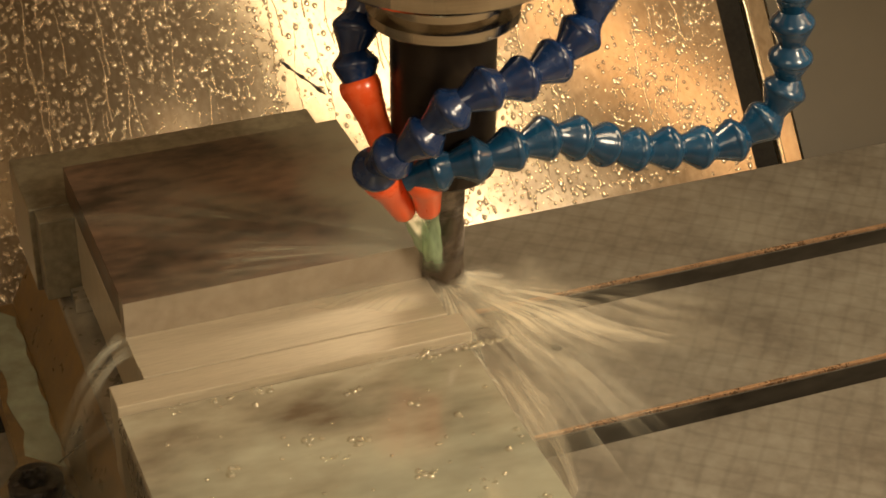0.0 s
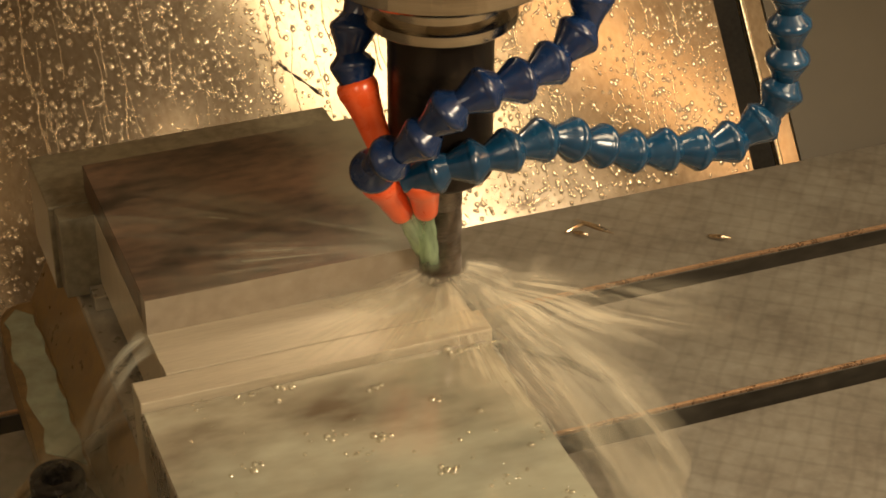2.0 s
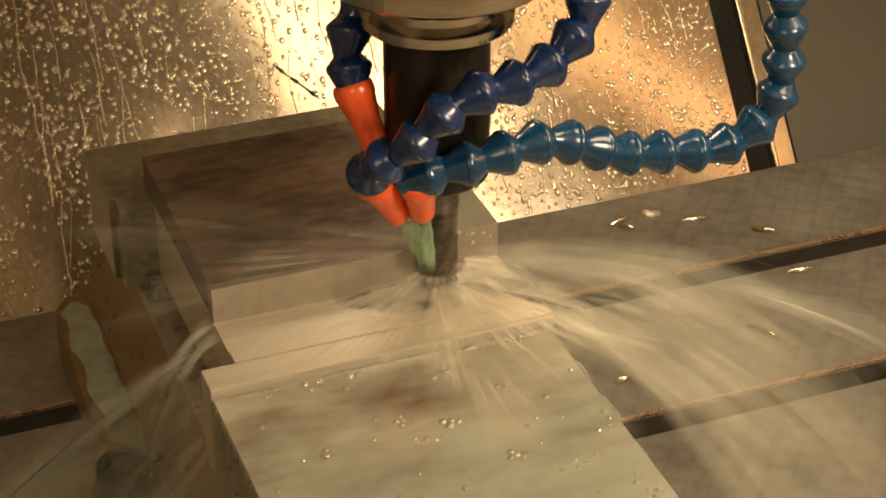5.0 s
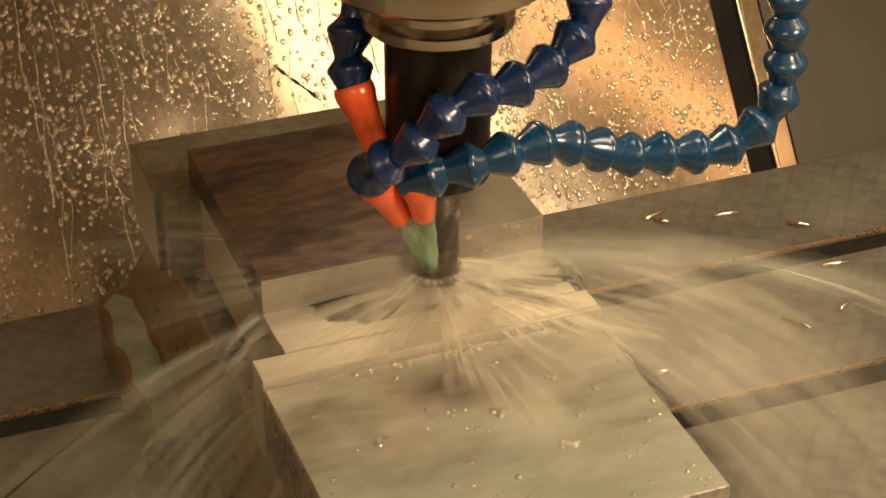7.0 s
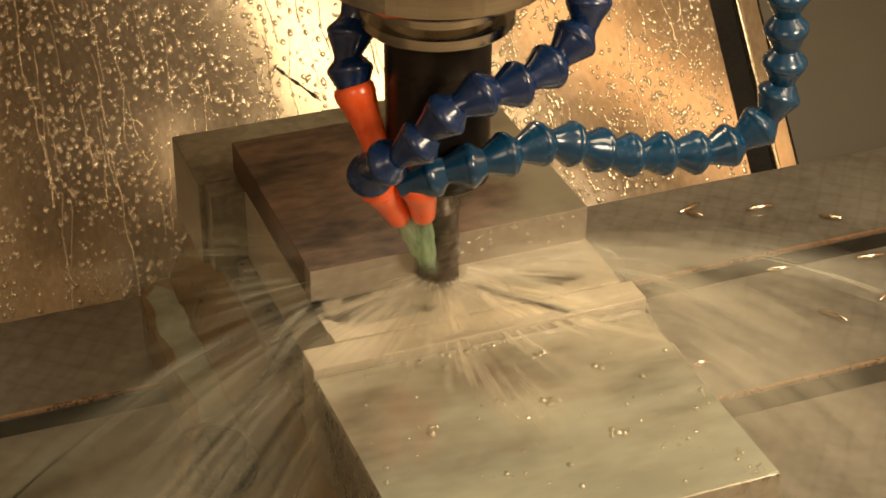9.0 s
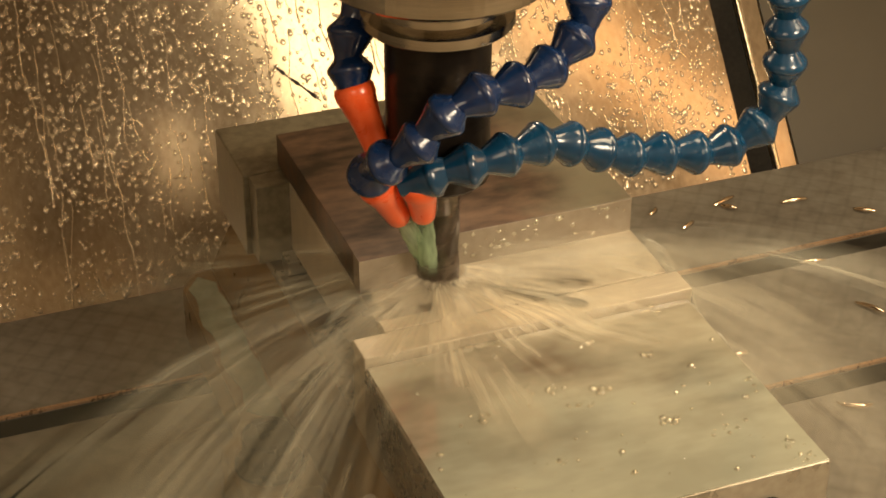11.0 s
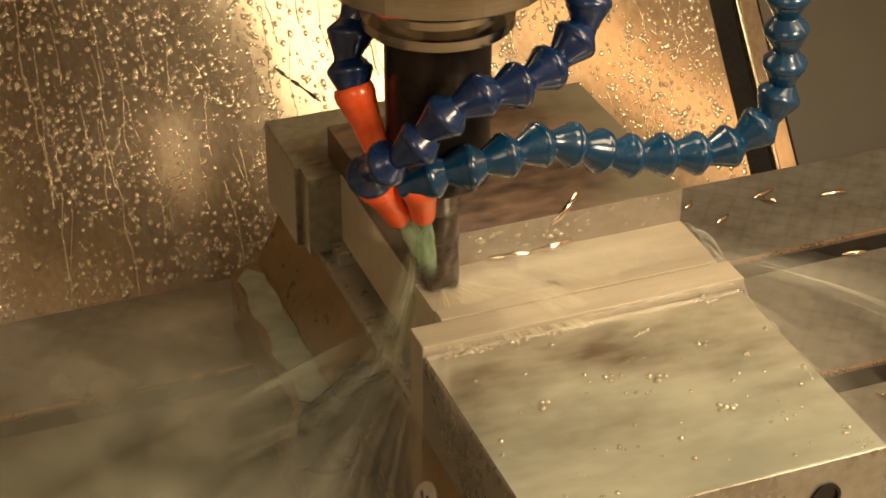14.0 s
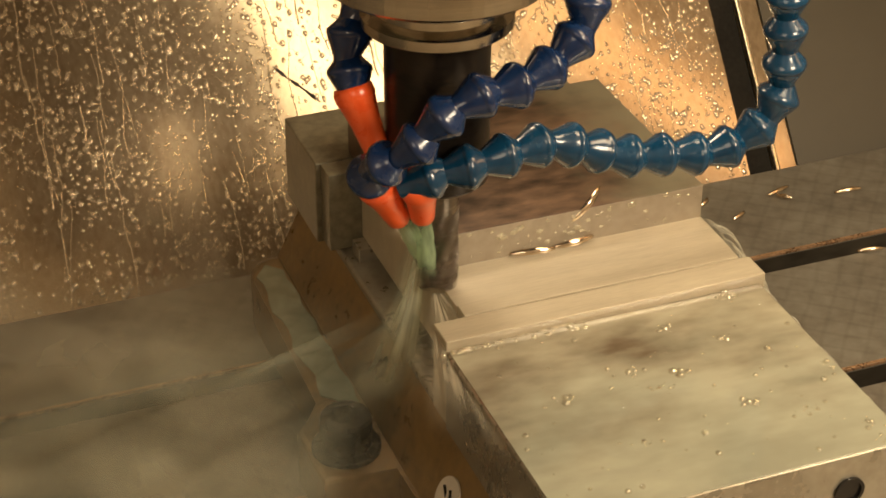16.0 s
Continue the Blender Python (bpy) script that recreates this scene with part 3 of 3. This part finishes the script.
def chip(at, turn, length, curl, lands, lean=0, group="steel chips on the table", wide=1.25):
    bm = bmesh.new()
    rows = []
    n = 12
    rad = length / max(curl, 0.1)
    for i in range(n + 1):
        s = i / n
        a = curl * (s - 0.5)
        c = Vector((rad * math.sin(a), rad * (1 - math.cos(a)), 0.9 + 1.6 * math.sin(s * 2.6)))
        side = Vector((0.3 * math.sin(a), 0.6, 0.8)).normalized()
        w = wide * math.sin(math.pi * (0.08 + 0.84 * s)) ** 0.7
        thick = Vector((0, -0.8, 0.6)) * 0.14
        rows.append([bm.verts.new(c + side * w * f + thick * g) for f, g in ((-1, -1), (0, -2.2), (1, -1), (1, 1), (0, -0.2), (-1, 1))])
    for a, b in zip(rows, rows[1:]):
        for k in range(6):
            bm.faces.new((a[k], a[(k + 1) % 6], b[(k + 1) % 6], b[k]))
    bm.faces.new(rows[0][::-1])
    bm.faces.new(rows[-1])
    ob = tagged(part("steel_chip", bm, CHIP, smooth=True), "thin bright curled steel chip", "chip", group)
    CHIPS.append((ob, Vector(at), turn, lean, lands))


for at, turn, length, curl, lands in (((284, 180, 0.4), 15, 13, 0.5, 1.9), ((282.5, 173, 0.4), -50, 8, 0.9, 2.0), ((322, 166, 0.4), -8, 13, 0.4, 2.3),
                                      ((354, 142, 0.4), -40, 11, 0.8, 1.2), ((353, 97, 0.4), -10, 14, 0.7, 2.6), ((218, 39, 0.4), 0, 8, 0.3, 2.4),
                                      ((249, 163, 0.4), 25, 9, 0.8, 10.2), ((238, 184, 0.4), 40, 8, 1.2, 10.6), ((299, 104, 0.4), -15, 12, 0.6, 7.8),
                                      ((303, 54, 0.4), -60, 14, 0.2, 2.2), ((246, -21, 0.4), -30, 16, 1.6, 9.9), ((340, 60, 0.4), 35, 9, 1.0, 5.2)):
    chip(at, turn, length * 1.25, curl, lands)
for at, turn, length, curl, lands, lean in (((79, 13, 126.5), 20, 17, 0.9, 13.0, -32), ((71, 8.5, 110.4), 5, 17, 1.0, 12.4, 0), ((49, 8, 110.4), -12, 17, 0.7, 13.9, 0)):
    chip(at, turn, length * 1.3, curl, lands, lean, "steel chips on the workpiece", 1.6)


# ---- coolant in the air: jets, fans and veils, in rigid streaks ----
def ribbon(bm, pts, w0, w1, arch=0.25, up=Vector((0, 0, 1)), cols=5):
    uv = bm.loops.layers.uv.verify()
    rows = []
    n = len(pts) - 1
    for i, p in enumerate(pts):
        d = (pts[min(i + 1, n)] - pts[max(i - 1, 0)]).normalized()
        side = d.cross(up).normalized()
        nrm = side.cross(d)
        w = w0 + (w1 - w0) * i / n
        rows.append([bm.verts.new(p + side * w * (k / (cols - 1) - 0.5) - nrm * w * arch * (2 * k / (cols - 1) - 1) ** 2) for k in range(cols)])
    for i in range(n):
        for k in range(cols - 1):
            f = bm.faces.new((rows[i][k], rows[i][k + 1], rows[i + 1][k + 1], rows[i + 1][k]))
            for lp, (a, b) in zip(f.loops, ((k, i), (k + 1, i), (k + 1, i + 1), (k, i + 1))):
                lp[uv].uv = (a / (cols - 1), b / n)


def skim(seed, n, turn, reach, width):
    """Streaks that run along the step, over the ledge and across the jaw."""
    bm = bmesh.new()
    rnd = random.Random(seed)
    for _ in range(n):
        a, L, lift = radians(rnd.uniform(*turn)), rnd.uniform(*reach), rnd.uniform(0.4, 2.4)
        cut = rnd.uniform(0, 0.35)
        pts = []
        for i in range(17):
            r = 5 + L * (cut + (1 - cut) * i / 16)
            x, y = r * math.cos(a), r * math.sin(a)
            f = min(1, max(0, (-(y + SPY) - 38) / 12))
            pts.append(Vector((x, y, (111.6 * (1 - f) + 107.6 * f) + lift)))
        w = rnd.uniform(*width)
        ribbon(bm, pts, w * 0.4, w * 1.5, 0.06)
    return bm


def fan(seed, turn, reach, height, layers, na=44, ns=16, r0=6):
    """Wide rigid sheets thrown from the cutter: height(share of the turn, share of the reach, layer, wobble) gives z or a rise over the surface."""
    bm = bmesh.new()
    uv = bm.loops.layers.uv.verify()
    for layer in range(layers):
        rows = []
        for i in range(na + 1):
            u = i / na
            a = radians(turn[0] + (turn[1] - turn[0]) * u)
            wob = noise.noise(Vector((u * 7, seed * 3.1, layer * 5.7)))
            L = reach[0] + (reach[1] - reach[0]) * (0.5 + 0.5 * noise.noise(Vector((u * 9, seed * 1.7, layer * 2.3))))
            row = []
            for k in range(ns + 1):
                s = k / ns
                r = r0 + L * s
                x, y = r * math.cos(a), r * math.sin(a)
                row.append(bm.verts.new((x, y, height(u, s, layer, wob, y))))
            rows.append(row)
        for i in range(na):
            for k in range(ns):
                f = bm.faces.new((rows[i][k], rows[i + 1][k], rows[i + 1][k + 1], rows[i][k + 1]))
                for lp, (p, q) in zip(f.loops, ((i, k), (i + 1, k), (i + 1, k + 1), (i, k + 1))):
                    lp[uv].uv = (p / na, q / ns)
    return bm


def over_jaw(u, s, layer, wob, y):
    f = min(1, max(0, (-(y + SPY) - 38) / 12))
    return 111.8 * (1 - f) + 107.7 * f + 0.5 + 1.1 * layer + wob * 0.8


def right_height(u, r, wob=0):
    """Flight of the spray over the right of the table: u = 1 runs along the milled wall."""
    return 112 + (0.10 + 0.10 * u) * r - (0.0036 - 0.0016 * u ** 0.7) * r * r * (1 + 0.08 * wob)


def left_height(u, r, wob=0):
    """Flight of the spray past the vise: u = 0 runs along the milled wall."""
    return 112 + (0.15 - 0.08 * u) * r - (0.0030 + 0.0020 * u) * r * r * (1 + 0.12 * wob)


def threads(seed, n, turn, reach, height, width=(0.5, 1.4), r0=8):
    """Fine single threads of coolant along the same flights."""
    bm = bmesh.new()
    rnd = random.Random(seed)
    for _ in range(n):
        u = rnd.random()
        a = radians(turn[0] + (turn[1] - turn[0]) * u)
        R = rnd.uniform(*reach)
        p = rnd.uniform(0, 0.6)
        q = min(1, p + rnd.uniform(0.2, 0.5))
        wob, lift = rnd.gauss(0, 0.8), rnd.uniform(-1, 2)
        pts = []
        for i in range(11):
            r = r0 + (R - r0) * (p + (q - p) * i / 10)
            pts.append(Vector((r * math.cos(a), r * math.sin(a), max(height(u, r, wob) + lift, 2))))
        w = rnd.uniform(*width)
        ribbon(bm, pts, w * 0.6, w * 1.5, 0.2, cols=4)
    return bm


def spray(name, bm, mat, label):
    ob = tagged(part(name, bm, mat, smooth=True), label, "coolant spray", kind="stuff")
    ob.location = (SPX * MM, SPY * MM, 0)
    return ob


def jet(a, b, r0, r1):
    bm = bmesh.new()
    a, b = Vector(a), Vector(b)
    m = axis_pose(a, b - a)
    uv = bm.loops.layers.uv.verify()
    L, n = (b - a).length, 20
    rows = []
    for i in range(11):
        r = r0 + (r1 - r0) * i / 10 + 0.25 * math.sin(i * 2.1)
        rows.append([bm.verts.new(m @ Vector((r * math.cos(TAU * k / n), r * math.sin(TAU * k / n), L * i / 10))) for k in range(n)])
    for i in range(10):
        for k in range(n):
            f = bm.faces.new((rows[i][k], rows[i][(k + 1) % n], rows[i + 1][(k + 1) % n], rows[i + 1][k]))
            for lp, (p, q) in zip(f.loops, ((k, i), (k + 1, i), (k + 1, i + 1), (k, i + 1))):
                lp[uv].uv = (0.25 + 0.5 * p / n, 0.12 + 0.8 * q / 10)
    return bm


jets = []
for a, b in (((-20.2, -8.4, 153.5), (-6, -2, 124)), ((-11.8, -14.4, 156), (-6, -4, 120)), ((-25.7, -0.4, 178.5), (-13, -1, 148))):
    jets.append(spray("coolant_jet", jet(a, b, 3.6, 4.6), JET, "pale green coolant jet from a nozzle to the cutter"))
front = spray("front_fan", fan(5, (243, 340), (70, 165), over_jaw, 1), FAN, "pale streaks of coolant fanning over the jaw")
front_side = spray("front_fan", fan(6, (190, 252), (70, 150), over_jaw, 1), DOWN, "pale streaks of coolant running over the step")
front_rib = spray("front_stream", skim(12, 3, (-47, -36), (50, 92), (4, 8)), MIST, "bright stream of coolant curling over the jaw plate")
plume = spray("side_plume", fan(17, (-78, -14), (70, 150), lambda u, s, l, w, y: 113 - (40 + 18 * l) * s - (46 - 30 * u) * s * s + 8 * w * s, 2, r0=8), PLUME, "plume of coolant spraying down beside the vise")
right_veil = spray("side_veil", fan(7, (-52, 1.5), (235, 285), lambda u, s, l, w, y: right_height(u, 14 + 260 * s, w) + 9 * l * (1 - 1.4 * s), 2, r0=14, na=60), VEIL, "thin veil of coolant arching over the table")
right_rib = spray("side_arc", fan(8, (-15, 1.8), (255, 285), lambda u, s, l, w, y: right_height(0.9 + 0.1 * u, 40 + 240 * s, 0.3 * w) + 1.5 - 3 * l, 1, r0=40, na=20), CREST, "bright arc of coolant thrown over the table")
right_low = spray("side_threads", threads(11, 60, (-50, 1), (120, 275), right_height), THREAD, "fine threads of coolant flying over the table")
left_fan = spray("left_fan", fan(13, (176, 246), (170, 205), lambda u, s, l, w, y: left_height(u, 20 + 175 * s, w) - 6 * l * s, 2, r0=20, na=60), DOWN, "streaks of coolant spraying down past the vise")
left_arc = spray("left_arc", fan(14, (176, 186), (165, 190), lambda u, s, l, w, y: left_height(0, 30 + 150 * s, 0.4 * w) + 1.5 - 4 * l, 2, r0=30, na=14), CREST, "arc of coolant leaving the step")
left_threads = spray("left_threads", threads(18, 70, (178, 246), (110, 195), left_height), THREAD, "fine threads of coolant flying past the vise")
top_haze = spray("top_haze", fan(15, (128, 190), (120, 215), lambda u, s, l, w, y: 128.6 + 1.2 * l + 5 * l * s + w, 1, r0=12), HAZE, "thin coolant drifting over the block")
table_haze = spray("table_haze", fan(16, (150, 236), (200, 310), lambda u, s, l, w, y: 96 - 22 * l - (60 - 14 * l) * s + 16 * w, 2, r0=25), THIN, "thin drifting coolant mist over the table")

core = spray("cutter_cloud", fan(21, (168, 372), (44, 74), lambda u, s, l, w, y: max(118 + 6 * l - (10 + 8 * l) * s - 6 * s * s + 4 * w * s, over_jaw(u, s, l, w, y) + 0.3), 1, r0=10, na=60), CORE, "dense white coolant bursting from the cutter")


def mist_sheets():
    """Lumpy layers of mist hanging over the open table."""
    bm = bmesh.new()
    uv = bm.loops.layers.uv.verify()
    for layer in range(3):
        rows = []
        for i in range(31):
            row = []
            for k in range(31):
                x, y = -340 + 330 * i / 30, -130 + 330 * k / 30
                lump = noise.noise(Vector((x * 0.014, y * 0.014, layer * 4.3)))
                row.append(bm.verts.new((x, y, 18 + 24 * layer + 16 * lump)))
            rows.append(row)
        for i in range(30):
            for k in range(30):
                f = bm.faces.new((rows[i][k], rows[i + 1][k], rows[i + 1][k + 1], rows[i][k + 1]))
                for lp, (p, q) in zip(f.loops, ((i, k), (i + 1, k), (i + 1, k + 1), (i, k + 1))):
                    lp[uv].uv = (p / 30, q / 30)
    return bm


settling = spray("settling_mist", mist_sheets(), CLOUD, "drifting coolant mist settling over the open table")



def falling_sheets():
    """Upright ragged sheets of coolant that fall from the nozzles and spread over the vise's base."""
    bm = bmesh.new()
    uv = bm.loops.layers.uv.verify()
    for layer in range(2):
        rows = []
        for i in range(25):
            u, row = i / 24, []
            for k in range(21):
                f = k / 20
                across = (-58 + 70 * u) * f ** 1.3 + (u - 0.5) * 14
                deep = 13 - 11 * layer + 9 * noise.noise(Vector((u * 4, f * 3, layer * 6.1))) - 10 * f
                row.append(bm.verts.new((-9 + 0.93 * across + 0.36 * deep, -3 - 0.36 * across + 0.93 * deep, 128 - 104 * f)))
            rows.append(row)
        for i in range(24):
            for k in range(20):
                q = bm.faces.new((rows[i][k], rows[i + 1][k], rows[i + 1][k + 1], rows[i][k + 1]))
                for lp, (m, n) in zip(q.loops, ((i, k), (i + 1, k), (i + 1, k + 1), (i, k + 1))):
                    lp[uv].uv = (m / 24, n / 20)
    return bm


stream = spray("falling_stream", falling_sheets(), STREAM, "greenish stream of coolant falling past the vise")
fall = bmesh.new()
frnd = random.Random(31)
for k in range(4):
    y = 8 - 5 * k
    run, dn = frnd.uniform(34, 50), frnd.uniform(66, 78)
    ribbon(fall, [Vector((6 - run * (i / 12) ** 0.8, y - 8 * i / 12, 111.4 - dn * (i / 12) ** 2)) for i in range(13)], 5, frnd.uniform(8, 13), up=Vector((-0.5, -0.6, 0.6)))
fall_ob = tagged(part("coolant_fall", fall, POUR, smooth=True), "coolant pouring off the end of the milled step", "coolant spray", kind="stuff")
curtain = bmesh.new()
for k in range(26):
    y = 9 - 6.2 * k
    lip = 110.8 if y > -42 else 107.4
    run, dn = frnd.uniform(8, 20) + (10 if y > -30 else 0), frnd.uniform(50, 80)
    ribbon(curtain, [Vector((133.5 + run * (i / 12) ** 0.7, y - 5 * i / 12, lip - dn * (i / 12) ** 2)) for i in range(13)], 8, frnd.uniform(9, 14))
curtain_ob = tagged(part("coolant_fall", curtain, POUR, smooth=True), "thin coolant running off the end of the jaw", "coolant spray", kind="stuff")
RIDERS.append(curtain_ob)


# ---- what moves ----
FEED = [(0, -142.7), (0.5, -140.2), (1, -137.6), (1.5, -135.0), (2, -132.3), (2.4, -129.8), (2.7, -127.0), (3, -123.6), (4, -112.7),
        (6.5, -86.0), (9, -58.8), (11.5, -31.4), (12.5, -21.2), (13, -16.2), (13.4, -13.9), (14, -10.8), (15, -5.4), (16, 0.0)]


def fed(t):
    return float(np.interp(t, [r[0] for r in FEED], [r[1] for r in FEED]))


def shimmer(ob, seed, swing, tilt, push, level=()):
    """Small restless swings of a spray about the cutter; level: (time, tilt down, sink) over the clip."""
    rnd = random.Random(seed)
    home = ob.matrix_basis.copy()
    rows = []
    for k in range(81):
        t = k * 0.2
        dip = float(np.interp(t, [r[0] for r in level], [r[1] for r in level])) if level else 0
        sink = float(np.interp(t, [r[0] for r in level], [r[2] for r in level])) if level else 0
        pivot = Matrix.Translation((0, 0, 0.116))
        m = pose(rnd.uniform(-push, push) * MM, rnd.uniform(-push, push) * MM, (rnd.uniform(-push, push) * 0.3 - sink) * MM)
        m = m @ pivot @ pose(0, 0, 0, rnd.uniform(-tilt, tilt), dip + rnd.uniform(-tilt, tilt), rnd.uniform(-swing, swing)) @ pivot.inverted()
        rows.append((t, home @ m))
    walk(ob, rows)


def motions():
    for ob in RIDERS:
        home = ob.matrix_basis.copy()
        walk(ob, [(t, Matrix.Translation((d * MM, 0, 0)) @ home) for t, d in FEED])
    # the pouring stream dries up once the cutter leaves the step
    walk(fall_ob, [(t, Matrix.Translation((d * MM, 0, float(np.interp(t, (12.8, 14.0), (0, -0.09)))))) for t, d in FEED])
    for s, x0, x1 in SLICES:
        # each slice is gone into the wall once the cutter has passed over it
        times = np.linspace(0, 16, 161)
        a = min((float(t) for t in times if x1 + fed(t) > SPX - 3), default=16)
        b = min((float(t) for t in times if x0 + fed(t) > SPX - 3), default=16)
        inside = Matrix.Translation((0, 9 * MM, -0.6 * MM))
        rows = [(0, Matrix() if a > 0 else inside)]
        if 0 < a < 16:
            rows += [(a, Matrix()), (min(max(b, a + 0.2), 15.9), inside)]
        rows.append((16, Matrix() if a >= 16 else inside))
        walk(s, rows)
    for ob in (HOLD, MILL):
        home = ob.matrix_basis.copy()
        walk(ob, [(k / 30, home @ pose(0, 0, 0, 0, 0, -77 * k)) for k in range(481)])
    for ob, at, turn, lean, lands in CHIPS:
        # part of the stock, then thrown in an arc, then lying and carried along
        leave = lands - 0.4
        source = Vector((min(SPX - fed(leave), 122), 45, 96))
        rows = []
        for t in sorted({r[0] for r in FEED if r[0] < leave} | {leave}):
            rows.append((t, pose((source.x + fed(t)) * MM, source.y * MM, source.z * MM, 0, lean, turn)))
        first = Vector((source.x + fed(leave), source.y, source.z))
        last = Vector((at.x + fed(lands), at.y, at.z))
        for f in (0.15, 0.4, 0.7):
            p = Vector((4, -6, 118)).lerp(last, f)
            p.z = 118 + (at.z - 118) * f * f + 60 * f * (1 - f)
            rows.append((leave + 0.4 * f, pose(p.x * MM, p.y * MM, p.z * MM, 40 * (1 - f), lean, turn)))
        for t in sorted({r[0] for r in FEED if r[0] > lands + 0.05} | {lands}):
            rows.append((t, pose((at.x + fed(t)) * MM, at.y * MM, at.z * MM, 0, lean, turn)))
        walk(ob, rows)
    for k, ob in enumerate(jets):
        shimmer(ob, 40 + k, 1.5, 0.6, 0.4)
    shimmer(ledge_bubbles, 62, 0.3, 0.2, 1.5)
    shimmer(front, 51, 4, 0.3, 1.5, ((0, 0, 3.2), (0.3, 0, 1.2), (0.9, 0, 0), (13, 0, 0), (14.5, 0, 2.6), (16, 0, 3.0)))
    shimmer(front_side, 61, 4, 0.3, 1.5, ((0, 0, 3.2), (0.3, 0, 1.2), (0.9, 0, 0), (11.5, 0, 0), (13.2, -12, 8), (14.2, -20, 150), (16, -20, 150)))
    shimmer(front_rib, 63, 5, 0.3, 1.0, ((0, 0, 30), (2.4, 0, 30), (3.2, 0, 0), (12.5, 0, 0), (14, 0, 20), (16, 0, 30)))
    shimmer(plume, 64, 3, 1.2, 1.5, ((0, 0, 0), (12, 0, 0), (15, 30, 30), (16, 30, 40)))
    swept = ((0, 52, 30), (1.2, 46, 24), (2.0, 30, 14), (3.0, 14, 4), (4.2, 5, 0), (6.5, 2, 0), (9, 0, 0), (12, -1, 0), (15.0, 3, 0), (15.6, 22, 24), (16, 34, 54))
    shimmer(right_veil, 52, 2.0, 0.8, 1.5, swept)
    shimmer(right_rib, 53, 0.8, 0.6, 1, ((0, 52, 150), (2.6, 16, 60), (3.4, 10, 26), (4.2, 6, 10), (6.5, 2, 0), *swept[6:]))
    shimmer(right_low, 54, 3, 1.5, 3, swept)
    shimmer(left_fan, 55, 3, 1.2, 2, ((0, 0, 0), (13.0, 0, 0), (13.4, -12, 0), (14.2, -32, 30), (14.9, -34, 150), (16, -30, 150)))
    shimmer(left_threads, 65, 5, 1.5, 3, ((0, 30, 130), (1.6, 20, 60), (4, 0, 0), (13.0, 0, 0), (13.5, -14, 10), (14.2, -25, 150), (16, -25, 150)))
    shimmer(core, 66, 12, 0.8, 1.5, ((0, 0, 8), (0.5, 0, 3), (1, 0, 0), (12.8, 0, 0), (13.6, 0, 10), (14.6, 0, 150), (16, 0, 150)))
    shimmer(settling, 67, 1.5, 0.5, 6, ((0, 0, 150), (12.4, 0, 150), (13.8, 0, 20), (14.6, 0, 0), (16, 0, 0)))
    shimmer(left_arc, 56, 2, 1.0, 2, ((0, 0, 0), (12.4, 0, 0), (13.0, -15, 20), (13.6, -20, 150), (16, -20, 150)))
    shimmer(stream, 59, 4, 1.5, 1.5, ((0, 0, 150), (12.2, 0, 150), (13.4, 0, 0), (16, 0, 0)))
    shimmer(top_haze, 57, 3, 0.3, 2, ((0, 0, 0), (6, 0, 0), (12, -16, 2), (13.4, -22, 20), (14.4, -28, 90), (16, -28, 150)))
    shimmer(table_haze, 58, 4, 1.0, 5, ((0, 0, 12), (12.5, 0, 12), (13.5, 0, 0), (16, 0, 0)))


motions()
